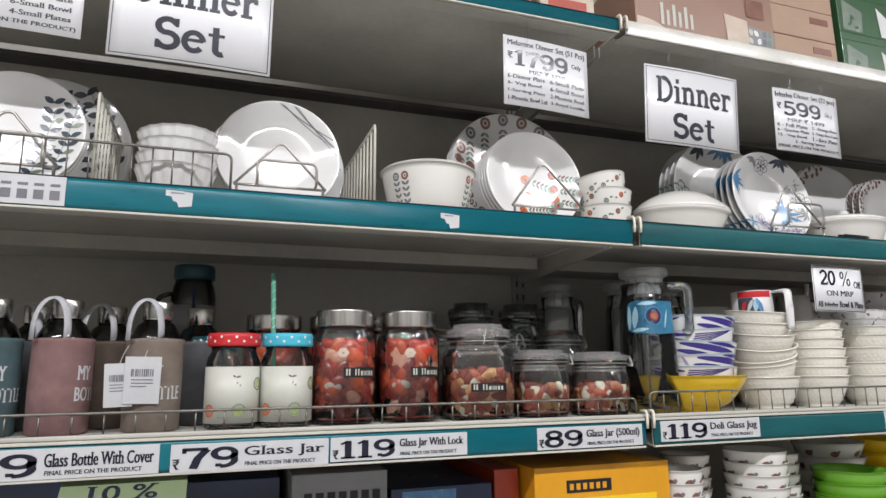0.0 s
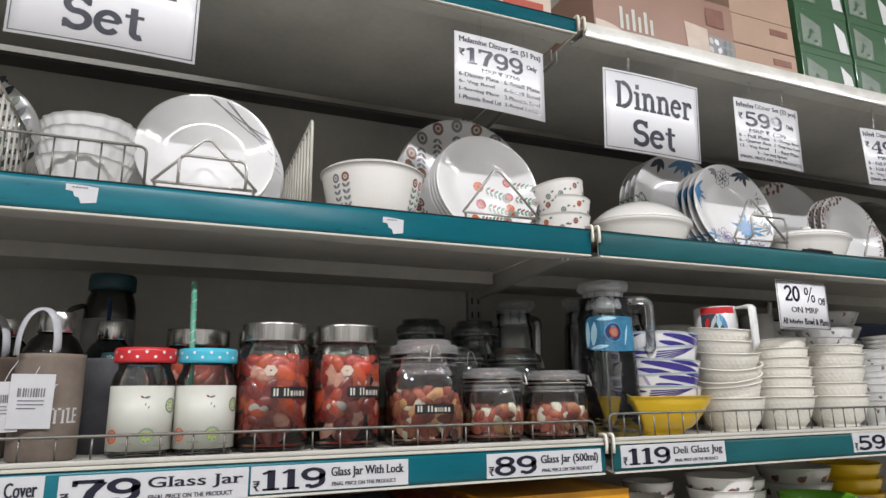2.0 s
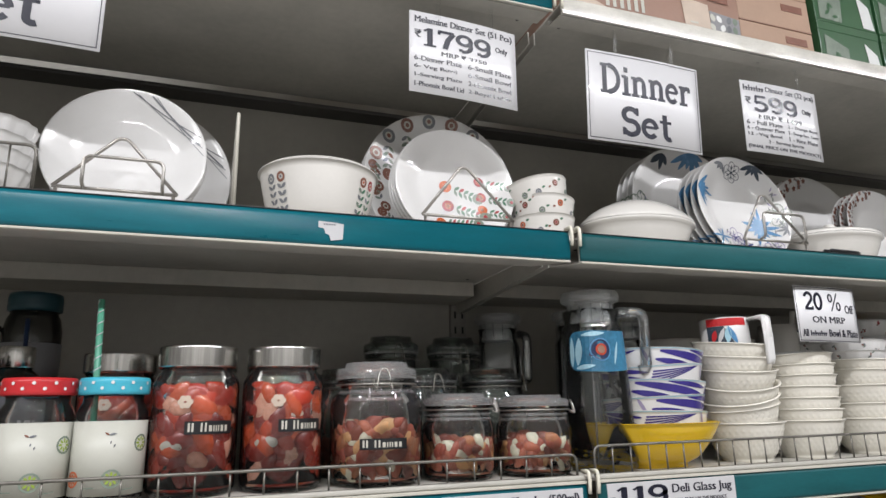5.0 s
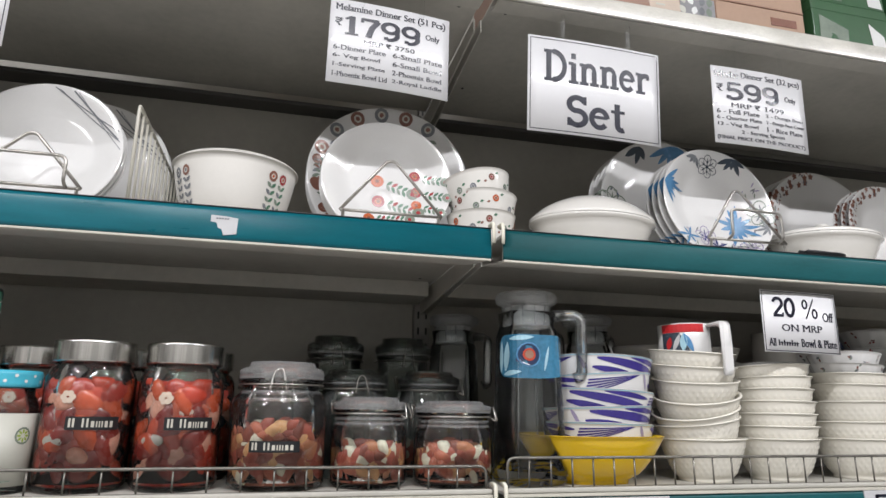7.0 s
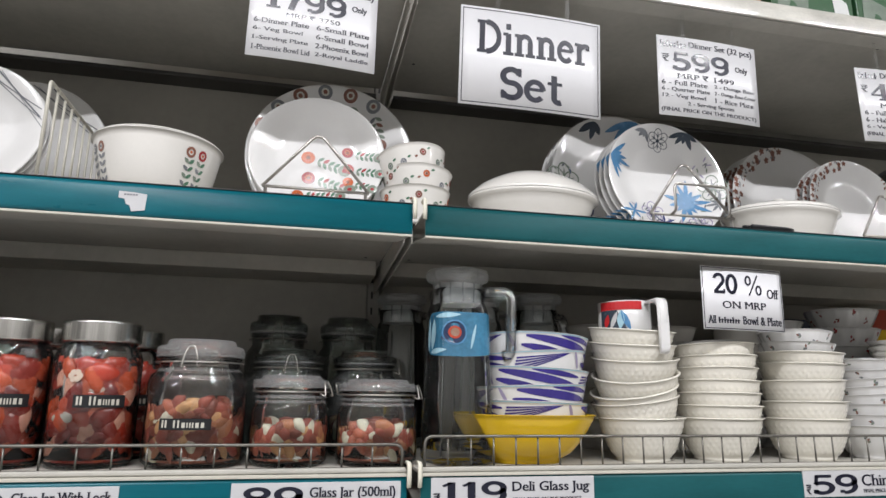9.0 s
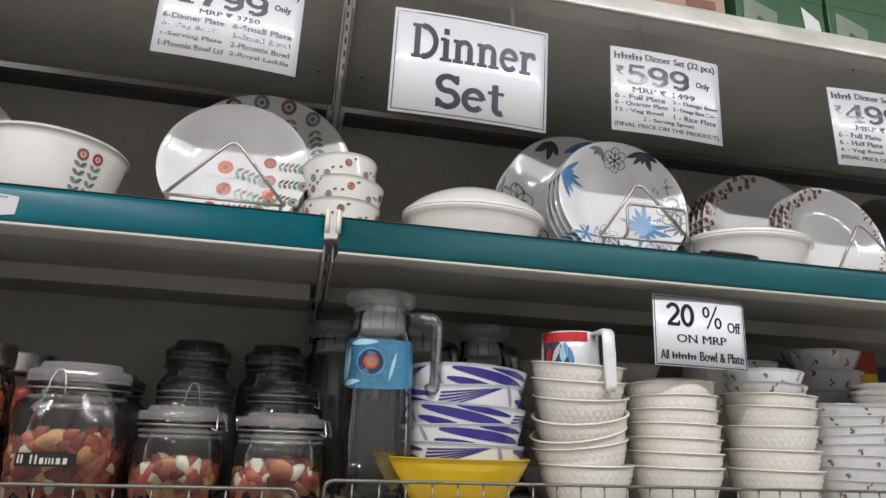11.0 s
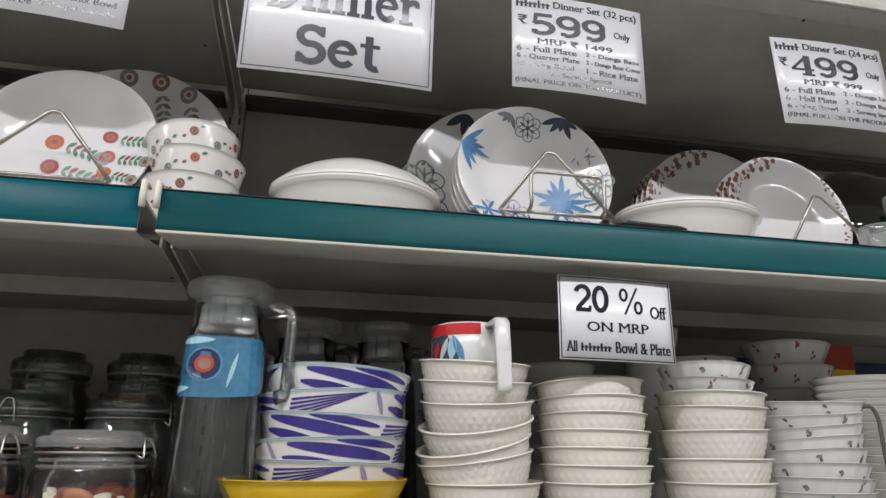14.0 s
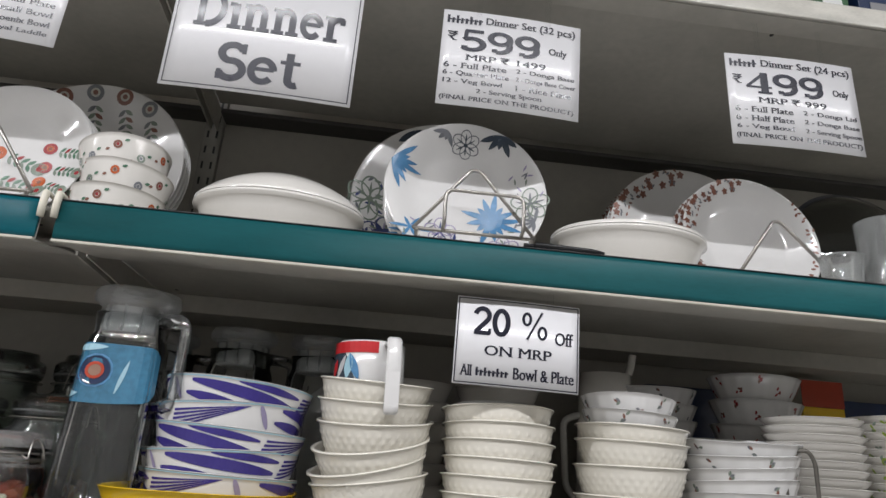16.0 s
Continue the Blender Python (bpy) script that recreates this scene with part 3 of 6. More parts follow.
def sign(x, y, z, w, h, lines, label, roll=0.0, lean=0.0, turn=0.0, border=0.004, hang=2.10, bow=0.004, name="price_sign"):
    """A laminated sheet hung by clear tape. lines: text, x, z (from the top left), height, width, weight."""
    t = thing(name, pose(x, y, z, lean, roll, turn), label, "price sign", "laminated signs on the shelves")

    def on(px, pz):
        return Vector((px, -0.0012 - bow * math.sin(math.pi * max(0, min(1, px / w))), pz))

    part("sheet", sheet(w, h, bow), M_PAPER, t)
    bm = bmesh.new()
    if border:
        i, q = border, 0.0012
        n = 14
        for z0, z1 in ((-i, -i - q), (-h + i, -h + i + q)):
            for k in range(n):
                a, b = i + (w - 2 * i) * k / n, i + (w - 2 * i) * (k + 1) / n
                bm.faces.new([bm.verts.new(on(*p)) for p in ((a, z0), (b, z0), (b, z1), (a, z1))])
        for a, b in ((i, i + q), (w - i - q, w - i)):
            bm.faces.new([bm.verts.new(on(*p)) for p in ((a, -i), (b, -i), (b, -h + i), (a, -h + i))])
        part("border", bm, M_INK, t, smooth=False)
        bm = bmesh.new()
    for text, lx, lz, lh, lw, bold in lines:
        if text == "#":
            n = max(4, round(lw / (lh * 0.5)))
            for k in range(n):
                a, b = lx + lw * k / n, lx + lw * (k + 0.55) / n
                top = lz if k in (0, 2, 5) else lz + lh * 0.3
                bm.faces.new([bm.verts.new(on(*p)) for p in ((a, -top), (b, -top), (b, -lz - lh), (a, -lz - lh))])
                c = lx + lw * (k + 0.9) / n
                bm.faces.new([bm.verts.new(on(*p)) for p in ((b, -lz - lh * 0.42), (c, -lz - lh * 0.42), (c, -lz - lh * 0.60), (b, -lz - lh * 0.60))])
        elif text[0] == "~":
            slab_text(bm, text[1:], lx, -lz - lh, lh, lw, on)
        else:
            put_letters(bm, text, lx, -lz - lh, lh, lw, bold, bend=on)
    part("print", bm, M_INK, t, smooth=False)
    for fx in (0.25, 0.75):
        part("tape", boxed(w * fx - 0.004, -0.0022 - bow * 0.75, -0.008, w * fx + 0.004, -0.0013 - bow * 0.72, max(0.012, hang - z)), M_TAPE, t, "clear tape strip", smooth=False)
    return t


# A slab-serif alphabet of strokes on a unit-high cell: each stroke is a run of points with its widths.
def arc(cx, cy, rx, ry, a0, a1, n=14):
    return [(cx + rx * math.cos(radians(a0 + (a1 - a0) * k / n)), cy + ry * math.sin(radians(a0 + (a1 - a0) * k / n))) for k in range(n + 1)]


T, U = 0.195, 0.10
SLAB = {
    "D": (0.92, [([(0.2, 0), (0.2, 1)], T), (arc(0.36, 0.5, 0.44, 0.455, 90, -90), T * 0.9), ([(0.02, 0.955), (0.4, 0.955)], U), ([(0.02, 0.045), (0.4, 0.045)], U)]),
    "i": (0.42, [([(0.22, 0), (0.22, 0.66)], T), ([(0.03, 0.04), (0.41, 0.04)], U), ([(0.03, 0.64), (0.22, 0.64)], U), ([(0.13, 0.88), (0.31, 0.88)], 0.18)]),
    "n": (0.80, [([(0.2, 0), (0.2, 0.68)], T), (arc(0.41, 0.44, 0.2, 0.2, 150, 0), T * 0.8), ([(0.6, 0.46), (0.6, 0)], T), ([(0.03, 0.04), (0.38, 0.04)], U), ([(0.43, 0.04), (0.78, 0.04)], U), ([(0.03, 0.64), (0.2, 0.64)], U)]),
    "e": (0.66, [(arc(0.33, 0.34, 0.245, 0.29, 5, 320, 20), T * 0.85), ([(0.1, 0.38), (0.58, 0.38)], U)]),
    "r": (0.62, [([(0.2, 0), (0.2, 0.68)], T), (arc(0.44, 0.42, 0.22, 0.2, 165, 60), T * 0.8), ([(0.46, 0.56), (0.60, 0.56)], 0.15), ([(0.03, 0.04), (0.42, 0.04)], U), ([(0.03, 0.64), (0.2, 0.64)], U)]),
    "S": (0.72, [(arc(0.36, 0.72, 0.24, 0.22, 20, 250, 14) + arc(0.36, 0.28, 0.26, 0.235, 80, -160, 16), T * 0.9), ([(0.60, 0.72), (0.60, 0.99)], U), ([(0.11, 0.01), (0.11, 0.27)], U)]),
    "t": (0.52, [([(0.24, 0.9), (0.24, 0.2)] + arc(0.38, 0.19, 0.14, 0.14, 180, 300, 6), T * 0.9), ([(0.04, 0.64), (0.48, 0.64)], U)]),
    "1": (0.50, [([(0.27, 0), (0.27, 0.98)], T), ([(0.06, 0.045), (0.48, 0.045)], U), ([(0.06, 0.80), (0.27, 0.96)], U)]),
    "7": (0.66, [([(0.07, 0.92), (0.62, 0.92)], 0.15), ([(0.60, 0.9), (0.40, 0.5), (0.30, 0)], T), ([(0.09, 0.98), (0.09, 0.74)], U)]),
    "9": (0.68, [(arc(0.34, 0.68, 0.24, 0.25, 0, 360, 22), T * 0.85), ([(0.58, 0.68)] + arc(0.30, 0.36, 0.28, 0.30, 20, -100, 10), T * 0.85), ([(0.14, 0.12), (0.28, 0.12)], 0.15)]),
    "5": (0.66, [([(0.14, 0.5), (0.16, 0.93)], U), ([(0.12, 0.91), (0.58, 0.91)], 0.15), (arc(0.30, 0.31, 0.28, 0.26, 135, -140, 18), T * 0.9), ([(0.05, 0.15), (0.2, 0.15)], 0.14)]),
    "4": (0.70, [([(0.50, 0), (0.50, 0.98)], T), ([(0.5, 0.94), (0.06, 0.30)], U), ([(0.04, 0.29), (0.68, 0.29)], U), ([(0.32, 0.04), (0.68, 0.04)], U)]),
    "8": (0.68, [(arc(0.34, 0.74, 0.22, 0.20, 0, 360, 20), T * 0.8), (arc(0.34, 0.28, 0.25, 0.24, 0, 360, 20), T * 0.85)]),
    "2": (0.66, [(arc(0.33, 0.70, 0.24, 0.25, 170, -40, 14) + [(0.12, 0.10)], T * 0.85), ([(0.06, 0.075), (0.62, 0.075)], 0.15), ([(0.6, 0.05), (0.6, 0.24)], U)]),
    "0": (0.68, [(arc(0.34, 0.5, 0.235, 0.43, 0, 360, 24), T * 0.9)]),
    "%": (1.0, [(arc(0.22, 0.72, 0.13, 0.21, 0, 360, 16), U), (arc(0.78, 0.26, 0.13, 0.21, 0, 360, 16), U), ([(0.24, -0.02), (0.76, 1.02)], U * 0.8)]),
    "6": (0.68, [(arc(0.34, 0.32, 0.24, 0.25, 0, 360, 22), T * 0.85), ([(0.10, 0.32)] + arc(0.38, 0.64, 0.28, 0.30, 200, 80, 10), T * 0.85), ([(0.40, 0.88), (0.54, 0.88)], 0.15)]),
    " ": (0.34, []),
}


def slab_text(bm, text, x, z, h, width, on):
    total = sum(SLAB[c][0] for c in text)
    sx = width / total if width else h
    cx = x
    for c in text:
        adv, strokes = SLAB[c]
        for pts, w in strokes:
            rows = []
            for i, p in enumerate(pts):
                a, b = pts[max(0, i - 1)], pts[min(len(pts) - 1, i + 1)]
                if pts[0] == pts[-1] or math.dist(pts[0], pts[-1]) < 1e-6:
                    a, b = pts[i - 1 if i else -2], pts[(i + 1) if i < len(pts) - 1 else 1]
                d = math.hypot(b[0] - a[0], b[1] - a[1]) or 1
                nx, nz = -(b[1] - a[1]) / d * w / 2, (b[0] - a[0]) / d * w / 2
                rows.append([bm.verts.new(on(cx + (p[0] + s * nx) * sx, z + (p[1] + s * nz) * h)) for s in (-1, 1)])
            for p, q in zip(rows, rows[1:]):
                bm.faces.new((p[0], p[1], q[1], q[0]))
        cx += adv * sx


DS = [("~Dinner", 0.028, 0.024, 0.058, 0.205, 0), ("~Set", 0.068, 0.104, 0.056, 0.115, 0)]


def tall(rows, w, z0, h, step, size):
    """Small lines of print down a sheet: (text, x, width)."""
    return [(s, x * w, z0 + i * step, size, ww * w, 0.012) for i, row in enumerate(rows) for s, x, ww in row]


sign(-0.193, 1.082, 2.090, 0.258, 0.182, DS, "laminated white sign reading Dinner Set hung from the shelf", roll=0.5, lean=2, name="dinner_set_sign")
sign(0.851, 1.086, 2.0545, 0.253, 0.176, DS, "laminated white sign reading Dinner Set hung from the bare shelf lip", roll=0.6, lean=3.3, name="dinner_set_sign")

w, h = 0.20, 0.148
sign(0.512, 1.082, 2.062, w, h, [("Melamine Dinner Set (51 Pcs)", 0.008, 0.008, 0.015, 0.184, 0.01), ("₹", 0.008, 0.034, 0.014, 0.012, 0.02), ("~1799", 0.022, 0.028, 0.034, 0.128, 0), ("Only", 0.158, 0.036, 0.013, 0.024, 0.01),
     ("MRP ₹ 3750", 0.055, 0.068, 0.008, 0.085, 0.01)] + tall([
         [("6-Dinner Plate", 0.04, 0.42), ("6-Small Plate", 0.52, 0.42)], [("6- Veg Bowl", 0.04, 0.38), ("6-Small Bowl", 0.52, 0.42)],
         [("1-Serving Plate", 0.04, 0.42), ("2-Phoenix Bowl", 0.52, 0.42)], [("1-Phoenix Bowl Lid", 0.04, 0.44), ("2-Royal Laddle", 0.52, 0.42)]], w, 0.082, h, 0.0155, 0.0085),
     "laminated price sign reading Dinner Set 1799 hung by clear tape", roll=0.6, lean=0.3, border=0, turn=3.5)
sign(1.219, 1.094, 2.055, 0.203, 0.155, [("#", 0.006, 0.009, 0.013, 0.052, 0), ("Dinner Set (32 pcs)", 0.062, 0.008, 0.015, 0.132, 0.01), ("₹", 0.008, 0.036, 0.015, 0.014, 0.02), ("~599", 0.026, 0.030, 0.036, 0.118, 0), ("Only", 0.156, 0.044, 0.014, 0.026, 0.01),
     ("MRP ₹ 1499", 0.036, 0.072, 0.010, 0.116, 0.012)] + tall([
         [("6 - Full Plate", 0.03, 0.44), ("2 - Donga Base", 0.54, 0.42)], [("6 - Quarter Plate", 0.03, 0.46), ("2 - Donga Base Cover", 0.54, 0.43)],
         [("12 - Veg Bowl", 0.03, 0.42), ("1 - Rice Plate", 0.54, 0.40)], [("2 - Serving Spoon", 0.27, 0.46)], [("(FINAL PRICE ON THE PRODUCT)", 0.02, 0.94)]], 0.203, 0.087, h, 0.0132, 0.0088),
     "laminated price sign reading Dinner Set 599 hung by clear tape", roll=0.9, lean=1.0, border=0)
sign(1.644, 1.094, 2.044, 0.204, 0.152, [("#", 0.006, 0.009, 0.013, 0.042, 0), ("Dinner Set (24 pcs)", 0.054, 0.008, 0.015, 0.142, 0.01), ("₹", 0.008, 0.036, 0.015, 0.014, 0.02), ("~499", 0.026, 0.030, 0.036, 0.124, 0), ("Only", 0.164, 0.046, 0.014, 0.026, 0.01),
     ("MRP ₹ 999", 0.044, 0.072, 0.010, 0.106, 0.012)] + tall([
         [("6 - Full Plate", 0.04, 0.42), ("2 - Donga Lid", 0.54, 0.42)], [("6 - Half Plate", 0.04, 0.42), ("2 - Donga Base", 0.54, 0.43)],
         [("6 - Veg Bowl", 0.04, 0.42), ("2 - Serving Spoon", 0.54, 0.44)], [("(FINAL PRICE ON THE PRODUCT)", 0.03, 0.94)]], 0.206, 0.089, h, 0.0148, 0.0092),
     "laminated price sign reading Dinner Set 499 hung by clear tape", roll=-0.8, lean=0.0, border=0)
sign(-0.43, 1.082, 2.075, 0.20, 0.148, tall([[("6-Small Plate", 0.50, 0.42)], [("6-Small Bowl", 0.50, 0.42)], [("4-Small Plates", 0.50, 0.42)], [("(FINAL PRICE ON THE PRODUCT)", 0.03, 0.93)]], 0.2, 0.082, h, 0.0165, 0.0085),
     "laminated price sign with small print hung by clear tape", roll=0.5, lean=1.5, border=0)
sign(1.264, 1.083, 1.627, 0.153, 0.106, [("~20 %", 0.020, 0.012, 0.034, 0.094, 0), ("Off", 0.122, 0.034, 0.016, 0.022, 0.01), ("ON MRP", 0.036, 0.058, 0.012, 0.082, 0.02), ("All", 0.008, 0.083, 0.013, 0.014, 0.01), ("#", 0.027, 0.085, 0.010, 0.040, 0), ("Bowl & Plate", 0.072, 0.082, 0.014, 0.074, 0.01)],
     "laminated sign reading 20 % Off on MRP hung under the shelf", roll=0.8, lean=0, border=0.0015, hang=1.664, bow=0.002)


def shelf_tag(x0, x1, price, text, z=1.2985, h=0.040, rs=True):
    w = x1 - x0
    t = thing("shelf_price_tag", pose(x0, FRONT - 0.0036, z), "white price tag reading " + price + " " + text, "price tag", "price tags on the jar shelf")
    part("card", boxed(0, 0, -h, w, 0.0028, 0, bevel=0.0004, seg=1), M_TAG, t, smooth=False)
    bm = bmesh.new()
    on = lambda px, pz: Vector((px, -0.0006, pz))
    pw = w * (0.40 if len(price) > 2 else 0.36)
    put_letters(bm, "₹", 0.003, -h * 0.88, h * 0.36, 0.009, 0.02, bend=on)
    slab_text(bm, price, 0.013, -h * 0.88, h * 0.74, pw, on)
    put_letters(bm, text, pw + 0.020, -h * 0.60, h * 0.44, w - pw - 0.028, 0.012, bend=on)
    put_letters(bm, "FINAL PRICE ON THE PRODUCT", pw + 0.021, -h * 0.86, h * 0.14, (w - pw - 0.03) * 0.9, 0.012, bend=on)
    part("print", bm, M_INK, t, smooth=False)


shelf_tag(-0.330, -0.070, "59", "Glass Bottle With Cover", 1.297, 0.041)
shelf_tag(-0.055, 0.176, "79", "Glass Jar", 1.295, 0.040)
shelf_tag(0.179, 0.411, "119", "Glass Jar With Lock", 1.295, 0.037)
shelf_tag(0.544, 0.764, "89", "Glass Jar (500ml)", 1.296, 0.038)
shelf_tag(0.806, 1.046, "119", "Deli Glass Jug", 1.299, 0.038)
shelf_tag(1.398, 1.640, "59", "China Bowl", 1.301, 0.039)
t = thing("shelf_price_tag", pose(-0.42, FRONT - 0.0036, 1.6875), "white printed strip of small marks on the teal strip", "price tag", "price tags on the plate shelf")
part("card", boxed(0, 0, -0.044, 0.196, 0.0028, 0), M_TAG, t, smooth=False)
bm = bmesh.new()
for k in range(9):
    bar(bm, 0.008 + k * 0.021, -0.036, 0.021 + k * 0.021, -0.022, y=-0.0006)
    bar(bm, 0.008 + k * 0.021, -0.016, 0.021 + k * 0.021, -0.012, y=-0.0006)
part("print", bm, M_GREYINK, t, smooth=False)

# ---- plates ----
def plate_top(r, R):
    q = r / R
    if q < 0.56:
        return 0.006
    s = min(1.0, (q - 0.56) / 0.44)
    return 0.006 + 0.075 * R * 2 * (s * s * (3 - 2 * s) * 0.75 + s * 0.25)


def plate_mesh(R, seg=64):
    qs = [0, 0.3, 0.54, 0.58, 0.63, 0.70, 0.78, 0.86, 0.93, 0.975]
    top = [(q * R, plate_top(q * R, R)) for q in qs]
    edge = plate_top(R, R)
    rim = [(R * 0.992, edge - 0.0004), (R, edge - 0.0016), (R * 0.995, edge - 0.0032)]
    under = [(q * R, plate_top(q * R, R) - 0.0042) for q in (0.93, 0.86, 0.78, 0.70, 0.63)] + [(0.60 * R, 0.0), (0.54 * R, 0.0), (0.52 * R, 0.002), (0, 0.002)]
    return lathe(top + rim + under, seg)


def on_plate(R):
    return lambda u, v: Vector((u, v, plate_top(min(R, math.hypot(u, v)), R) + 0.0007))


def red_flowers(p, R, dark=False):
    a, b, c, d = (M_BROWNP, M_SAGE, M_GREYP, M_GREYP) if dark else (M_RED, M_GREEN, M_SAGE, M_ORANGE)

    def spray(u, v, ang, n, head, s):
        ca, sa = math.cos(radians(ang)), math.sin(radians(ang))
        p.ring(u, v, s * 0.62, s * 1.15, head)
        p.ring(u, v, s * 0.36, s * 0.60, M_ORANGE if not dark else M_LABELW)
        p.dot(u, v, s * 0.35, M_BROWNP)
        for k in range(n):
            q = s * (1.75 + k * 0.95)
            p.leaf(u + ca * q, v + sa * q, ang + 52, s * 1.25, s * 0.55, b if k % 3 != 1 else a)
            p.leaf(u + ca * q, v + sa * q, ang - 52, s * 1.25, s * 0.55, b if k % 2 else c)
        q = s * (2.6 + n * 0.95)
        p.ring(u + ca * q, v + sa * q, s * 0.42, s * 1.05, c if not dark else a)
        p.dot(u + ca * q, v + sa * q, s * 0.40, a)

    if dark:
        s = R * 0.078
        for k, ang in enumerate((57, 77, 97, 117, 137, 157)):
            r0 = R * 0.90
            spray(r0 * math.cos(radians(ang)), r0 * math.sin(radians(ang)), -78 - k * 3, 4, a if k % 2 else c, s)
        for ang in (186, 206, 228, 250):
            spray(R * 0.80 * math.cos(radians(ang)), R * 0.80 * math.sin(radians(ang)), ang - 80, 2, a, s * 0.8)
    else:
        s = R * 0.074
        spray(R * 0.44, R * 0.16, -14, 4, a, s)
        spray(-R * 0.14, R * 0.02, -18, 4, d, s * 1.2)
        spray(R * 0.46, -R * 0.12, -14, 4, a, s)
        spray(-R * 0.12, -R * 0.32, -14, 5, a, s * 1.15)
        spray(R * 0.46, -R * 0.34, -24, 3, d, s * 0.95)
        spray(-R * 0.26, -R * 0.62, 2, 6, d, s)


def burst(p, R, u, v, s, n, m, a0, a1, wide=0.17):
    for k in range(n):
        p.leaf(u, v, a0 + (a1 - a0) * k / max(1, n - 1), s * (0.78 + 0.22 * math.sin(k * 2.1 + 1)), s * wide, m)


def bloom(p, u, v, s, m, c, n=6):
    """An open flower drawn in outline, with veins."""
    for k in range(n):
        a = 90 + k * 360 / n
        p.petal(u, v, a, s, s * 0.78, m)
        p.leaf(u, v, a, s * 0.72, s * 0.10, c)
    p.dot(u, v, s * 0.14, c)


def blue_flowers(p, R):
    burst(p, R, -R * 0.93, R * 0.33, R * 0.40, 7, M_BLUE, -72, 40)
    burst(p, R, R * 0.34, -R * 0.32, R * 0.40, 13, M_BLUE, 0, 332, 0.19)
    bloom(p, -R * 0.02, R * 0.72, R * 0.19, M_GREYP, M_SLATE)
    burst(p, R, R * 0.44, R * 0.86, R * 0.30, 5, M_SLATE, 195, 320, 0.26)
    burst(p, R, -R * 0.26, R * 0.86, R * 0.20, 4, M_GREYP, 190, 290, 0.3)
    bloom(p, -R * 0.28, -R * 0.55, R * 0.20, M_LILAC, M_NAVY, 5)
    burst(p, R, -R * 0.12, -R * 0.72, R * 0.22, 6, M_NAVY, 20, 330)
    bloom(p, R * 0.80, -R * 0.08, R * 0.24, M_SAGE, M_GREYP, 5)
    burst(p, R, R * 0.84, -R * 0.36, R * 0.24, 6, M_GREYP, 80, 260)
    burst(p, R, -R * 0.64, -R * 0.58, R * 0.26, 6, M_BLUE, 0, 300)
    bloom(p, R * 0.46, -R * 0.76, R * 0.20, M_LILAC, M_GREYP)
    rnd = random.Random(8)
    for k in range(50):
        ang, r = rnd.uniform(215, 390), R * rnd.uniform(0.62, 0.95)
        p.leaf(r * math.cos(radians(ang)), r * math.sin(radians(ang)), rnd.uniform(0, 360), R * 0.09, R * 0.022, (M_GREYP, M_SAGE, M_LILAC)[k % 3])


def blue_flowers_large(p, R):
    burst(p, R, R * 0.20, R * 0.94, R * 0.40, 6, M_BLUE, 205, 330, 0.2)
    burst(p, R, -R * 0.32, R * 0.88, R * 0.30, 3, M_SLATE, 215, 300, 0.3)
    bloom(p, -R * 0.80, -R * 0.02, R * 0.27, M_SAGE, M_SAGE, 6)
    bloom(p, -R * 0.62, -R * 0.42, R * 0.24, M_NAVY, M_LILAC, 5)
    burst(p, R, -R * 0.62, -R * 0.42, R * 0.17, 9, M_NAVY, 0, 330, 0.4)
    burst(p, R, -R * 0.46, -R * 0.78, R * 0.24, 9, M_SLATE, 0, 320, 0.25)
    burst(p, R, R * 0.62, -R * 0.50, R * 0.34, 11, M_BLUE, 0, 330)
    for k in range(40):
        ang = radians(165 + 2.6 * k)
        r = R * (0.80 + 0.13 * math.sin(k * 2.7))
        p.leaf(r * math.cos(ang), r * math.sin(ang), k * 47, R * 0.08, R * 0.03, (M_SAGE, M_GREYP, M_NAVY)[k % 3])


def rose_rim(p, R):
    rnd = random.Random(5)
    for k in range(84):
        ang = 92 + k * 1.75 + rnd.uniform(-3, 3)
        r = R * rnd.uniform(0.80, 0.97)
        u, v = r * math.cos(radians(ang)), r * math.sin(radians(ang))
        if k % 3 == 0:
            for q in range(5):
                p.leaf(u, v, q * 72 + ang, R * 0.05, R * 0.034, M_BROWNP)
        else:
            p.leaf(u, v, ang + rnd.uniform(-90, 90), R * 0.055, R * 0.026, M_BROWNP if k % 2 else M_GREYP)
    for k in range(26):
        ang = -58 + k * 4 + rnd.uniform(-2, 2)
        r = R * rnd.uniform(0.86, 0.97)
        p.leaf(r * math.cos(radians(ang)), r * math.sin(radians(ang)), ang + rnd.uniform(-90, 90), R * 0.06, R * 0.035, M_BROWNP)


def grey_lines(p, R):
    for u0, v0, u1, v1, w in ((0.00, 0.95, 0.90, 0.34, 0.0016), (0.06, 0.93, 0.93, 0.18, 0.0012), (0.24, 0.92, 0.90, 0.22, 0.0024), (0.30, 0.90, 0.95, 0.06, 0.0010)):
        p.line(R * u0, R * v0, R * u1, R * v1, w, M_GREYP, n=16)


def grey_sprigs(p, R):
    for k, (u0, v0, bend) in enumerate(((0.40, -0.62, 0.05), (0.66, -0.52, 0.10))):
        for j in range(9):
            v = R * (v0 + 0.155 * j)
            u = R * (u0 + bend * math.sin(j * 0.4))
            if math.hypot(u, v) < R * 0.90:
                m = M_SLATE if (j + k) % 3 else M_SAGE
                p.leaf(u, v, 25, R * 0.17, R * 0.085, m)
                p.leaf(u, v, 155, R * 0.17, R * 0.085, M_SLATE)
        p.line(R * u0, R * v0, R * (u0 + bend), R * (v0 + 1.15), 0.0010, M_SAGE)


PLATES = {}


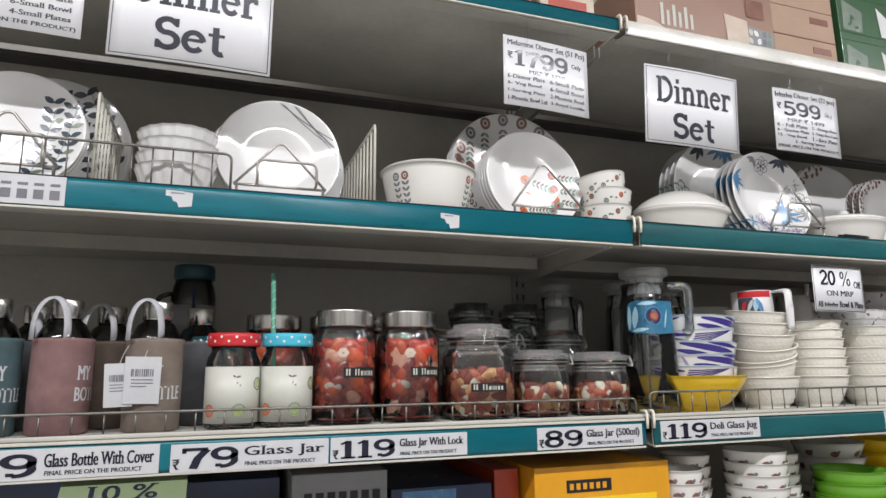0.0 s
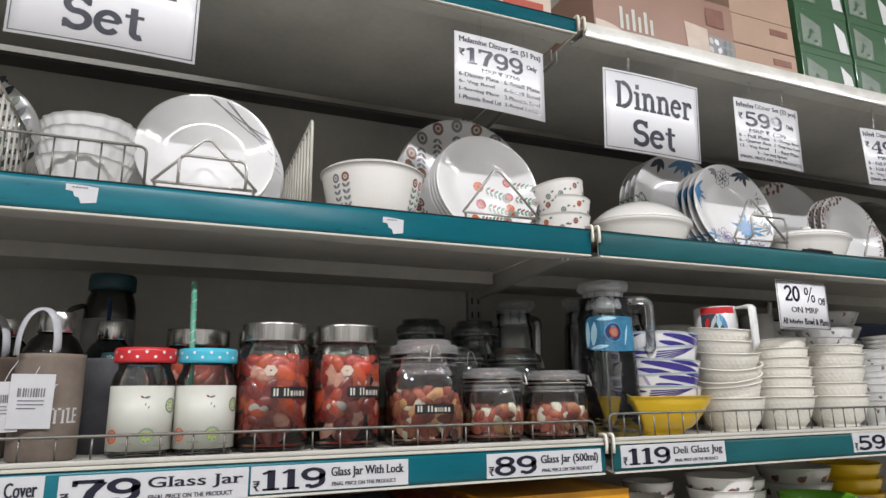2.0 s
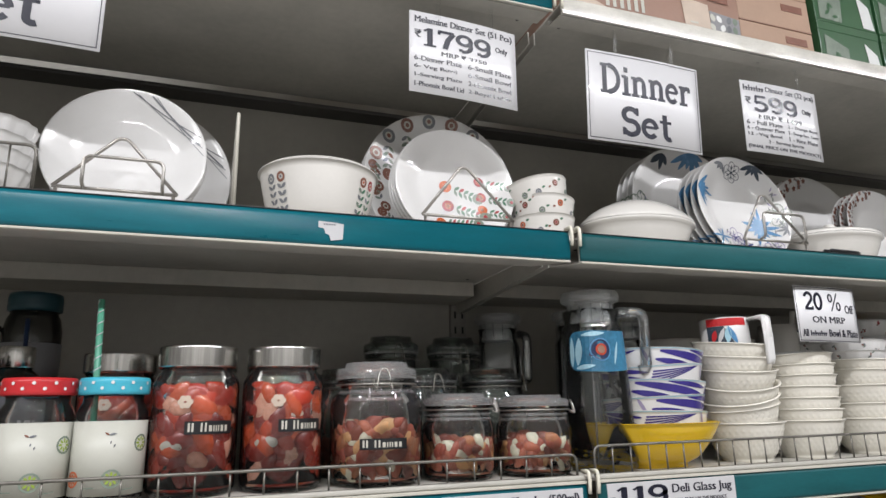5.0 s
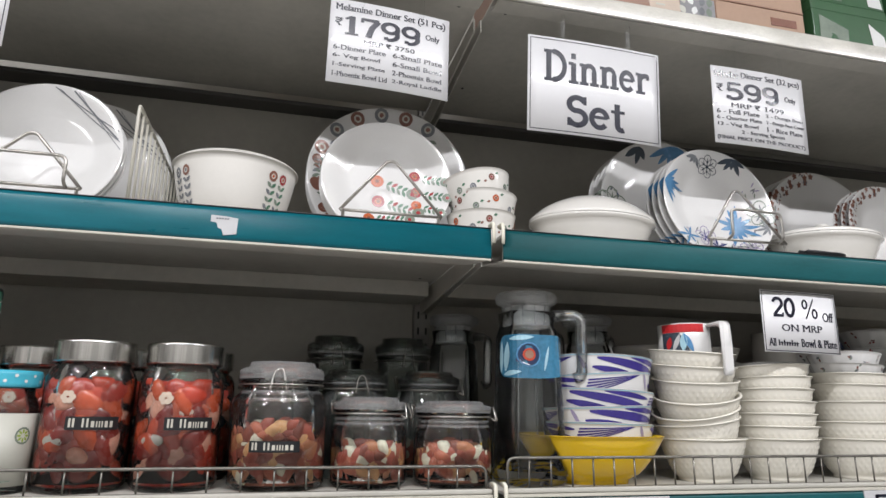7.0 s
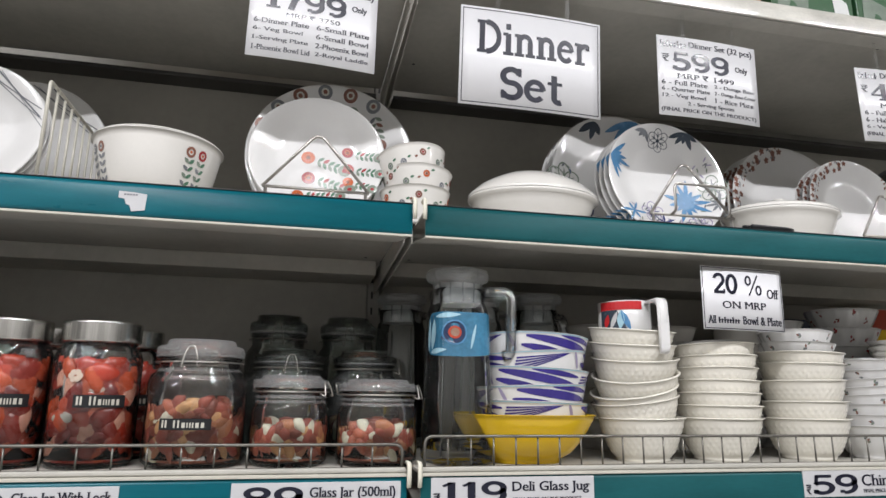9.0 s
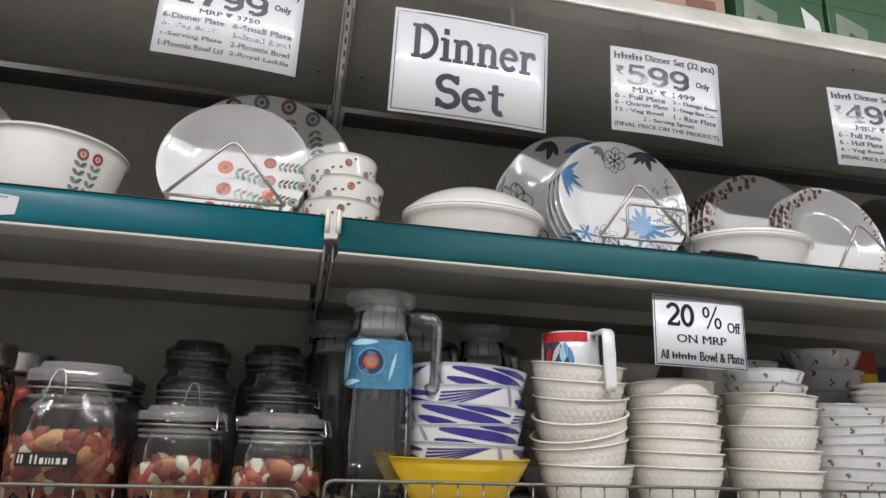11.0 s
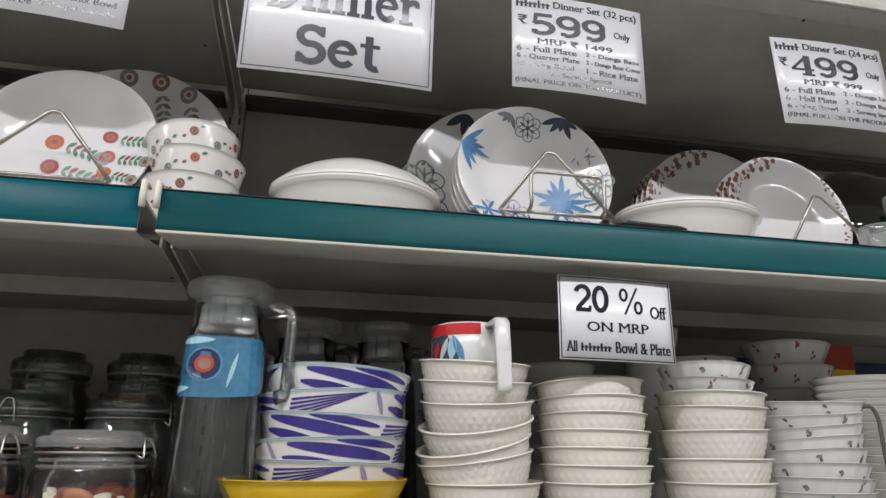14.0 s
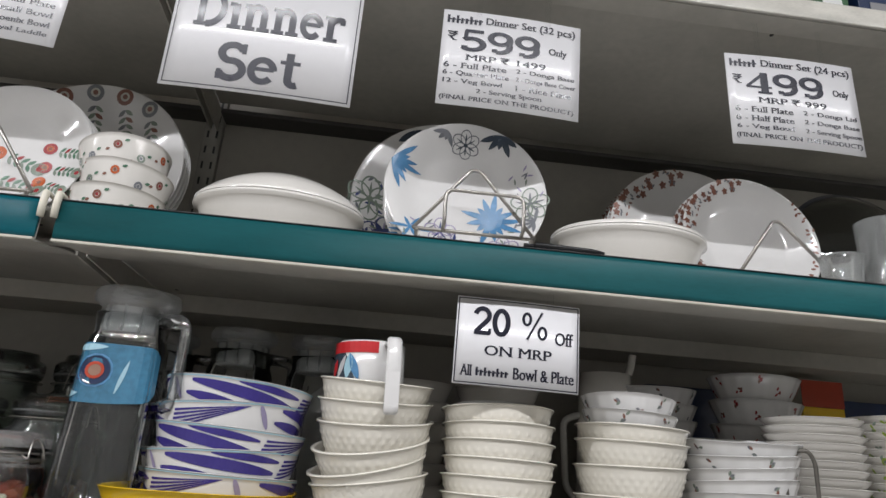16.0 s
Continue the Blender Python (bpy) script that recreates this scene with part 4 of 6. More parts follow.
def plate(x, y, z, R, design, label, lean=9, spin=0.0, group=""):
    """A plate on its edge, leaning back; (x, y, z) is where its rim touches down."""
    key = (round(R, 3), design)
    a = radians(lean)
    m = pose(x, y, z) @ pose(0, 0, 0, 90 - lean) @ Matrix.Translation((0, R, -plate_top(R, R))) @ pose(0, 0, 0, 0, 0, spin)
    if key in PLATES:
        ob = copy_thing(PLATES[key], m)
        return tagged(ob, label, "plate", group)
    t = thing("plate", m, label, "plate", group)
    part("dish", plate_mesh(R), M_WHITE, t)
    if design:
        p = Print(on_plate(R))
        design(p, R)
        p.done("printed_pattern", t, "glazed printed decoration")
    PLATES[key] = t
    return t


def plate_run(x, y, z, R, design, label, n, step=0.014, lean=9, group="", spin=0.0, dx=0.0):
    for k in range(n):
        plate(x + dx * k, y + k * step, z, R, design, label, lean, spin, group)


def plate_stand(x, y, z, w, h, loop, label):
    t = thing("plate_stand", pose(x, y, z), label, "plate stand", "wire plate stands")
    r = 0.0026
    e, h = 0.040, h + 0.026
    part("triangle_prop", wire([(-w / 2, -0.006, e), (-w * 0.04, 0.012, h), (w * 0.04, 0.012, h), (w / 2, -0.006, e)], r, 0.008), M_WIRE, t)
    part("base_rail", wire([(-w / 2, -0.006, e), (w / 2, -0.006, e)], r), M_WIRE, t)
    for sx in (-1, 1):
        part("side_rail", wire([(sx * w * 0.47, -0.006, e), (sx * w * 0.47, -0.006, r), (sx * w * 0.47, 0.16, r), (sx * w * 0.47, 0.19, h * 0.5)], r, 0.008), M_WIRE, t)
    if loop:
        part("front_loop", wire([(-w * 0.26, -0.007, e), (-w * 0.26, -0.022, e + 0.004), (-w * 0.26, -0.022, h * 0.66), (w * 0.38, -0.022, h * 0.66), (w * 0.38, -0.022, e + 0.004), (w * 0.38, -0.007, e)], r, 0.012), M_WIRE, t)


G1 = "dinner sets on display"
# grey-sprig set
plate_run(-0.328, 1.330, MID, 0.148, grey_sprigs, "large white plate with grey leaf sprigs leaning on the shelf", 3, group=G1, spin=25)
plate_run(-0.338, 1.165, MID + 0.006, 0.110, grey_sprigs, "white plate with grey leaf sprigs on a wire stand", 3, group=G1, spin=-8)
plate_stand(-0.335, 1.140, MID, 0.16, 0.105, True, "chromed wire stand holding a grey sprig plate")
# plain white set with grey lines
plate_run(0.102, 1.350, MID, 0.148, grey_lines, "large white plate leaning behind a smaller one", 3, group=G1)
plate_run(0.094, 1.180, MID + 0.006, 0.116, grey_lines, "white plate with grey diagonal lines on a wire stand", 3, group=G1)
plate_stand(0.094, 1.150, MID, 0.16, 0.10, True, "chromed wire stand holding a plain white plate")
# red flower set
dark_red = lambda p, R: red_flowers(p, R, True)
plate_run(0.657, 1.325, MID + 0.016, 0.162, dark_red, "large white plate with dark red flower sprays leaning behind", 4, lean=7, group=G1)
plate_run(0.630, 1.172, MID + 0.006, 0.114, red_flowers, "white plate with orange and green flower sprays on a wire stand", 4, group=G1)
plate_stand(0.630, 1.142, MID, 0.165, 0.110, False, "chromed wire stand holding a red flower plate")
# blue flower set
plate_run(1.262, 1.300, MID + 0.006, 0.160, blue_flowers_large, "large white plate with blue flowers leaning behind", 4, lean=7, group=G1, step=0.02)
plate_run(1.278, 1.160, MID + 0.010, 0.121, blue_flowers, "white plate with blue flowers on a wire stand", 4, group=G1, step=0.02)
plate_stand(1.285, 1.128, MID, 0.165, 0.115, True, "chromed wire stand holding a blue flower plate")
# rose rim set
plate_run(1.726, 1.360, MID + 0.006, 0.158, rose_rim, "large white plate with brown rose rim leaning behind", 4, lean=7, group=G1, step=0.02)
plate_run(1.745, 1.205, MID + 0.006, 0.114, rose_rim, "white plate with brown rose rim on a wire stand", 3, group=G1, step=0.02)
plate_stand(1.757, 1.165, MID, 0.15, 0.105, False, "chromed wire stand holding a rose rim plate")


# ---- bowls ----
def bowl_profile(R, r, h, t=0.003, lip=0.0, foot=0.006, n=8, power=0.7):
    """Outer wall from the foot to the rim, then the inner wall down to the middle."""
    out = [(0, 0.002), (r * 0.9, 0.0), (r, 0.0), (r, foot * 0.6)]
    wall = []
    for k in range(n + 1):
        s = k / n
        wall.append((r + (R - r) * s ** power, foot + (h - foot) * s))
    rim = [(R + lip, h - 0.002), (R + lip, h), (R - t * 0.5, h + 0.0006)] if lip else [(R + 0.0005, h), (R - t * 0.5, h + 0.0008)]
    inner = [(max(0.001, q - t), z + (t * 0.3 if z < h * 0.9 else 0)) for q, z in reversed(wall[:-1])] + [(0, foot + t)]
    return out + wall + rim + inner


def wall_r(R, r, h, foot=0.006, power=0.7):
    return lambda z: r + (R - r) * (max(0.0, min(1.0, (z - foot) / (h - foot)))) ** power


def on_wall(radius, R, shape=None):
    """u: metres round the rim from the front (-y) towards +x; v: height."""
    def f(u, v):
        a = u / R - math.pi / 2
        q = radius(v) * (shape(a) if shape else 1) + 0.0007
        return Vector((q * math.cos(a), q * math.sin(a), v))
    return f


def stack(proto, places):
    """Puts proto at the first pose and copies of it at the rest."""
    proto.matrix_basis = places[0]
    return [proto] + [copy_thing(proto, m) for m in places[1:]]


def bowl(name, label, group, R, r, h, m, t=0.003, lip=0.0, shape=None, wave=None, n=8, seg=56, power=0.7, prints=None, foot=0.006):
    th = thing(name, pose(0, 0, 0), label, "bowl", group)
    part("body", lathe(bowl_profile(R, r, h, t, lip, foot, n, power), seg, shape=shape, wave=wave), m, th)
    if prints:
        p = Print(on_wall(wall_r(R, r, h, foot, power), R, shape))
        prints(p, R, h)
        p.done("printed_pattern", th, "glazed printed decoration")
    return th


square0 = lambda a: 1.0 / (abs(math.cos(a)) ** 3 + abs(math.sin(a)) ** 3) ** (1 / 3)
scallop = lambda a: 1 + 0.020 * math.cos(18 * a)

b = bowl("bowl", "white scalloped bowl in a nested stack on the shelf", "scalloped white bowls", 0.066, 0.040, 0.058, M_WHITE, shape=scallop, seg=96)
stack(b, [pose(-0.082 + 0.001 * k, 1.165, MID + 0.0215 * k, -1 if k else 0, -3 * (k == 3), 4 * k) for k in range(4)])


def wreath(p, R, h):
    for cu, head in ((-0.100, M_GREYP), (-0.078, M_BROWNP), (0.068, M_BROWNP), (0.090, M_RED)):
        for k in range(4):
            v = h * 0.26 + k * h * 0.11
            p.leaf(cu, v, 38, 0.011, 0.0055, M_GREEN if cu > 0 else M_GREYP)
            p.leaf(cu, v, 142, 0.011, 0.0055, M_SAGE if k % 2 and cu > 0 else M_GREYP)
        p.ring(cu, h * 0.76, 0.0042, 0.0082, head)
        p.dot(cu, h * 0.76, 0.0022, M_ORANGE if cu > 0.06 else M_GREYP)


b = bowl("serving_bowl", "deep white bowl with small flower sprays beside the wire divider", "red flower dinner set", 0.094, 0.060, 0.100, M_IVORY, lip=0.0025, prints=wreath, power=0.46)
b.matrix_basis = pose(0.384, 1.180, MID)
b2 = bowl("serving_bowl", "deep white bowl nested inside another bowl", "red flower dinner set", 0.0895, 0.057, 0.093, M_IVORY, lip=0.002, power=0.46)
b2.matrix_basis = pose(0.384, 1.180, MID + 0.011)


def scattered(p, R, h):
    rnd = random.Random(3)
    for k in range(11):
        u = -math.pi * R + (k + 0.5) * 2 * math.pi * R / 11 + rnd.uniform(-0.004, 0.004)
        v = h * (0.72 if k % 2 else 0.50)
        p.ring(u, v, 0.0030, 0.0060, (M_GREYP, M_BROWNP, M_SAGE, M_ORANGE)[k % 4])
        p.dot(u, v, 0.0022, (M_GREYP, M_RED, M_GREYP, M_BROWNP)[k % 4])
        p.leaf(u + 0.008, v + 0.006, 20, 0.007, 0.004, M_GREEN)
        p.leaf(u - 0.010, v - 0.006, 200, 0.006, 0.004, M_BROWNP)


b = bowl("small_bowl", "small white bowl with scattered flower dots in a stack", "red flower small bowls", 0.060, 0.046, 0.062, M_IVORY, prints=scattered, power=0.6)
stack(b, [pose(0.797 + 0.003 * (k == 1), 1.19, MID + 0.0345 * k, 1.2 * (k == 2), (0, 4.0, 10.0)[k], 70 * k) for k in range(3)])


# ---- covered serving dishes ----
def casserole(x, y, z, a, b_, h, body_h, knob, label, flat=False):
    t = thing("covered_dish", pose(x, y, z), label, "serving dish", "covered serving dishes")
    oval = lambda ang: 1.0 / math.hypot(math.cos(ang), math.sin(ang) * a / b_)
    part("dish_body", lathe([(0, 0.002), (a * 0.60, 0), (a * 0.64, 0.004), (a * 0.78, body_h * 0.4), (a * 0.90, body_h * 0.8), (a * 0.94, body_h), (a * 1.0, body_h + 0.003), (a * 1.0, body_h + 0.007), (a * 0.96, body_h + 0.008)], 64, shape=oval), M_IVORY, t)
    q = body_h + 0.008
    prof = [(a * 0.995, q), (a * 0.997, q + 0.003), (a * 0.975, q + 0.006)]
    top = h - q - 0.006
    for s in (0.85, 0.7, 0.5, 0.3, 0.15, 0):
        prof.append((a * s, q + 0.006 + top * (1 - s ** (2.2 if not flat else 3.0))))
    lid = part("lid", lathe(prof, 64, shape=oval), M_IVORY, t)
    if knob:
        part("knob", lathe([(0, h - 0.004), (0.012, h - 0.004), (0.010, h + 0.002), (0.014, h + 0.008), (0.010, h + 0.013), (0, h + 0.0135)], 24), M_IVORY, lid)
    return t


casserole(1.015, 1.20, MID, 0.120, 0.090, 0.122, 0.062, False, "oval white covered dish with a domed lid")
casserole(1.527, 1.195, MID, 0.116, 0.088, 0.098, 0.068, True, "oval white covered dish with a knobbed lid")


def ladle(x, y, z):
    t = thing("serving_spoon", pose(x, y, z, 0, 0, 3), "black plastic serving spoon lying on the shelf lip", "spoon")
    part("handle", wire([(-0.045, 0, 0.0030), (0.03, 0, 0.0030), (0.045, 0.006, 0.0030)], 0.0028, 0.01, flat=2.6), M_DARK, t)
    part("handle_tip", wire([(-0.060, 0.001, 0.0030), (-0.0455, 0, 0.0030)], 0.0022, flat=2.0), M_DARK, t)


ladle(1.400, 1.069, 1.6908)


# ---- dark lidded pan standing on edge, tumblers ----
t = thing("pan_lid", pose(1.992, 1.27, MID) @ pose(0, 0, 0, 78) @ Matrix.Translation((0, 0.135, 0)), "domed dark glass pan lid with a black rim standing on edge", "pan lid")
part("dome", lathe([(0.130, 0), (0.124, 0.012), (0.10, 0.028), (0.06, 0.040), (0, 0.045), (0, 0.042), (0.06, 0.037), (0.10, 0.025), (0.121, 0.010), (0.127, 0)], 56), M_BLACKGLASS, t)
part("rim", lathe([(0.127, -0.003), (0.134, -0.003), (0.135, 0.004), (0.128, 0.006)], 56), M_DARK, t, "black rolled rim")
part("knob", lathe([(0, 0.045), (0.014, 0.045), (0.012, 0.055), (0.022, 0.064), (0.018, 0.070), (0, 0.071)], 28), M_DARK, t)
tb = thing("tumbler", pose(0, 0, 0), "clear glass tumbler on the shelf", "tumbler", "glass tumblers")
part("glass_wall", lathe([(0, 0), (0.029, 0), (0.0305, 0.004), (0.037, 0.134), (0.0355, 0.135), (0.029, 0.012), (0, 0.010)], 36), M_THICK, tb)
stack(tb, [pose(1.906, 1.15, MID), pose(1.990, 1.155, MID), pose(2.070, 1.15, MID)])
t = thing("glass_bowl", pose(1.833, 1.150, MID), "small clear glass bowl beside the tumblers", "bowl")
part("body", lathe(bowl_profile(0.030, 0.018, 0.072, 0.003, 0.001, 0.005, 8, 0.6), 40), M_THICK, t)

# ---- bottles with fabric covers ----
def cyl_print(R, a0=-math.pi / 2):
    return lambda u, v: Vector(((R + 0.0008) * math.cos(a0 + u / R), (R + 0.0008) * math.sin(a0 + u / R), v))


def sleeve_bottle(x, y, cloth, label, R=0.043, text_u=0.01, spin=0.0, strap=True, H=0.205):
    t = thing("bottle", pose(x, y, LOW, 0, 0, spin), label, "bottle", "glass bottles with fabric covers")
    k = H / 0.205
    part("glass_body", lathe([(0, 0.002), (R - 0.004, 0.002), (R - 0.002, 0.006), (R - 0.002, 0.142 * k), (R - 0.006, 0.152 * k), (R * 0.70, 0.166 * k), (0.021, 0.174 * k), (0.020, 0.186 * k)], 40), M_BLACKGLASS, t)
    part("fabric_cover", lathe([(R * 0.9, 0.0), (R, 0.003), (R + 0.0008, 0.070), (R, 0.139 * k), (R + 0.001, 0.144 * k), (R - 0.0015, 0.145 * k), (R - 0.0015, 0.003)], 44), M_CLOTH[cloth], t, cloth + " woven fabric sleeve")
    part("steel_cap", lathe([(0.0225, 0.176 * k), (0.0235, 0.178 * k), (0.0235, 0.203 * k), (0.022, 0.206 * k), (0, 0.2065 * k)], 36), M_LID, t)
    bm = bmesh.new()
    f = cyl_print(R)
    put_letters(bm, "MY", text_u, 0.082, 0.021, 0.024, 0.005, bend=f)
    put_letters(bm, "BOTTLE", text_u - 0.002, 0.050, 0.021, 0.058, 0.005, bend=f)
    part("lettering", bm, M_TAG, t, "white printed words MY BOTTLE", smooth=False)
    if strap:
        pts = []
        for i in range(15):
            a = math.pi * i / 14
            pts.append((-0.014 - 0.024 * math.cos(a), -0.022 - 0.014 * abs(math.cos(a)), 0.142 * k + 0.066 * math.sin(a) ** 0.7))
        part("carry_strap", wire(pts, 0.0019, flat=3.0), M_STRAP, t, "grey webbing carry strap")
    return t


sleeve_bottle(-0.325, 1.160, "teal", "glass bottle in a dark teal fabric cover with steel cap", text_u=0.012)
sleeve_bottle(-0.226, 1.160, "pink", "glass bottle in a dusty pink fabric cover with steel cap", text_u=0.030)
sleeve_bottle(-0.094, 1.160, "taupe", "glass bottle in a taupe fabric cover with steel cap", text_u=-0.008)
sleeve_bottle(-0.176, 1.265, "brown", "glass bottle in a brown fabric cover with steel cap", text_u=0.02)
sleeve_bottle(-0.030, 1.270, "grey", "glass bottle in a grey fabric cover with steel cap", text_u=0.02, strap=False)
sleeve_bottle(-0.430, 1.165, "taupe", "glass bottle in a taupe fabric cover with steel cap", text_u=0.012)
sleeve_bottle(-0.290, 1.275, "grey", "glass bottle in a grey fabric cover with steel cap", text_u=0.02)


def hang_tag(x, y, z, w, h, label, roll):
    t = thing("hang_tag", pose(x, y, z, 4, roll), label, "tag", "paper tags on the bottles")
    part("card", boxed(-w / 2, -0.0005, -h, w / 2, 0.0005, 0, bevel=0.0003, seg=1), M_TAG, t, smooth=False)
    bm = bmesh.new()
    rnd = random.Random(int(w * 1e4))
    for k in range(11):
        bar(bm, -w * 0.32 + k * w * 0.058, -h * 0.42, -w * 0.32 + k * w * 0.058 + w * rnd.uniform(0.02, 0.045), -h * 0.26, y=-0.001)
    for k in range(3):
        bar(bm, -w * 0.3, -h * (0.5 + 0.07 * k), w * rnd.uniform(0.1, 0.3), -h * (0.48 + 0.07 * k), y=-0.001)
    part("print", bm, M_GREYINK, t, smooth=False)
    part("string", wire([(0, 0, -0.004), (0.004, 0.012, 0.012), (0.012, 0.03, 0.03)], 0.0005, 0.01), M_TAG, t)


hang_tag(-0.105, 1.1085, LOW + 0.116, 0.052, 0.072, "white paper hang tag with printed bars on the taupe bottle", 1)
hang_tag(-0.140, 1.1110, LOW + 0.106, 0.040, 0.066, "white paper hang tag tucked between two bottles", -2)

# tall dark bottle behind
t = thing("water_bottle", pose(-0.050, 1.425, LOW), "tall glass mug jar with dark teal lid at shelf back", "bottle")
part("glass_body", lathe([(0, 0), (0.040, 0), (0.044, 0.006), (0.044, 0.245), (0.040, 0.266), (0.036, 0.274), (0.036, 0.290)], 36), M_BLACKGLASS, t)
part("lid", lathe([(0.037, 0.278), (0.0405, 0.280), (0.041, 0.286), (0.0405, 0.290), (0.041, 0.296), (0.0405, 0.302), (0.039, 0.3085), (0, 0.309)], 36), M_TEALLID, t, "ribbed teal screw lid")
part("label_band", lathe([(0.0446, 0.15), (0.0450, 0.15), (0.0450, 0.225), (0.0446, 0.225)], 36), M_GREYBOX, t, "dim grey label")
part("straw", wire([(0.004, -0.040, 0.12), (0.002, -0.0465, 0.262)], 0.0036), M_BLUEBOX, t, "dark blue straw")
part("handle", wire([(-0.042, -0.010, 0.250), (-0.066, -0.014, 0.242), (-0.070, -0.014, 0.180), (-0.042, -0.010, 0.165)], 0.005, 0.02), M_BLACKGLASS, t)


# ---- mason mugs ----
def mason_mug(x, y, lid, label, straw=False):
    t = thing("mason_mug", pose(x, y, LOW), label, "glass mug", "mason mugs with lids")
    R = 0.0435
    part("glass_body", lathe([(0, 0.001), (R - 0.004, 0), (R, 0.005), (R, 0.108), (R - 0.003, 0.117), (R - 0.007, 0.124), (R - 0.007, 0.138), (R - 0.009, 0.138), (R - 0.009, 0.122), (R - 0.004, 0.106), (R - 0.003, 0.010), (0, 0.008)], 44), M_JAR, t)
    part("label_wrap", lathe([(R + 0.0002, 0.010), (R + 0.0007, 0.010), (R + 0.0007, 0.100), (R + 0.0002, 0.100)], 44), M_LABELW, t, "cream paper label with printed fruit slices")
    p = Print(cyl_print(R + 0.0004))
    slices = ((-0.040, 0.030, M_ORANGE, 0.010), (0.010, 0.030, M_LIME, 0.0115), (0.046, 0.072, M_LIME, 0.011))
    for u, v, m, r in slices:
        p.ring(u, v, r * 0.78, r, M_SAGE if m is M_LIME else M_ORANGE)
        for k in range(8):
            p.leaf(u + r * 0.26 * math.cos(k * 0.785), v + r * 0.26 * math.sin(k * 0.785), k * 45, r * 0.5, r * 0.26, m)
    p.leaf(0.004, 0.083, 12, 0.008, 0.003, M_GREYP)
    p.leaf(0.004, 0.083, 150, 0.006, 0.0025, M_BROWNP)
    p.leaf(0.006, 0.072, 80, 0.004, 0.0018, M_GREYP)
    p.leaf(0.010, 0.068, 70, 0.004, 0.0018, M_GREYP)
    p.line(-0.024, 0.020, -0.008, 0.020, 0.0012, M_SAGE)
    p.line(0.020, 0.016, 0.038, 0.017, 0.0012, M_SAGE)
    p.done("fruit_print", t)
    lp = part("screw_lid", lathe([(R - 0.003, 0.133), (R - 0.0005, 0.134), (R, 0.138), (R - 0.0005, 0.141), (R, 0.144), (R - 0.0005, 0.147), (R, 0.150), (R - 0.002, 0.155), (0, 0.1555)], 48), lid, t)
    if straw or lid is M_REDLID:
        p = Print(cyl_print(R))
        for k in range(22):
            p.dot(-0.13 + k * 0.012, 0.141 + 0.007 * (k % 2), 0.0022, M_WHITE, n=8)
        p.done("white_dots", lp)
    part("handle", wire([(R - 0.001, 0.01, 0.10), (R + 0.022, 0.014, 0.098), (R + 0.024, 0.014, 0.04), (R - 0.001, 0.01, 0.03)], 0.005, 0.014), M_GLASS, t)
    if straw:
        part("straw", wire([(-0.020, 0.0, 0.02), (-0.028, 0.004, 0.262)], 0.0042), M_STRAW, t, "green striped drinking straw")
        bm = bmesh.new()
        pts = [Vector((-0.020, 0, 0.02)).lerp(Vector((-0.028, 0.004, 0.262)), 0.56 + 0.43 * i / 60) + Vector((0.0044 * math.cos(i * 0.7), 0.0044 * math.sin(i * 0.7), 0)) for i in range(61)]
        part("straw_stripe", wire(pts, 0.0008, seg=4), M_TAG, t)
    return t


mason_mug(0.029, 1.155, M_REDLID, "glass mug jar with red dotted screw lid and fruit label")
mason_mug(0.117, 1.155, M_CYANLID, "glass mug jar with cyan screw lid and green straw", straw=True)
mason_mug(0.000, 1.275, M_CYANLID, "glass mug jar with cyan screw lid behind the front row")


# ---- nuts inside jars ----
def nut_fill(R, z0, z1, n, size, seed):
    """Flattened almond shapes, overlapping like shingles, round a straight-sided core."""
    rnd = random.Random(seed)
    base = bmesh.new()
    bmesh.ops.create_icosphere(base, subdivisions=2, radius=1)
    tv = [v.co.copy() for v in base.verts]
    tf = [[v.index for v in f.verts] for f in base.faces]
    base.free()
    verts, faces = [], []
    full = z1
    for k in range(n):
        a = 2 * math.pi * (k * 0.618034 % 1.0)
        z1 = full if size > 0.03 else full - 0.007 * (1 + math.sin(2 * a + seed * 1.3))
        s = size * rnd.uniform(0.70, 1.15)
        z = z0 + s * 0.45 + (z1 - z0 - s * 0.75) * ((k + rnd.random()) / n)
        tilt = rnd.uniform(-75, 75)
        depth = R - rnd.uniform(0.0048, 0.0088)
        o = len(verts)
        for c in tv:
            q = 1 - 0.28 * c.y
            along, across = c.y * s * 0.72, c.z * s * 0.42 * q
            u = along * math.cos(radians(tilt)) - across * math.sin(radians(tilt))
            v = along * math.sin(radians(tilt)) + across * math.cos(radians(tilt))
            rr = depth + c.x * 0.0055
            zz = max(z0, min(z1, z + v))
            verts.append((rr * math.cos(a + u / R), rr * math.sin(a + u / R), zz))
        faces += [[o + i for i in f] for f in tf]
    low = full - (0.004 if size > 0.03 else 0.018)
    bm = lathe([(0, z0), (R * 0.85, z0), (R * 0.85, low), (0, low)], 32)
    me = bpy.data.meshes.new("fill")
    me.from_pydata(verts, [], faces)
    bm.from_mesh(me)
    bpy.data.meshes.remove(me)
    return bm


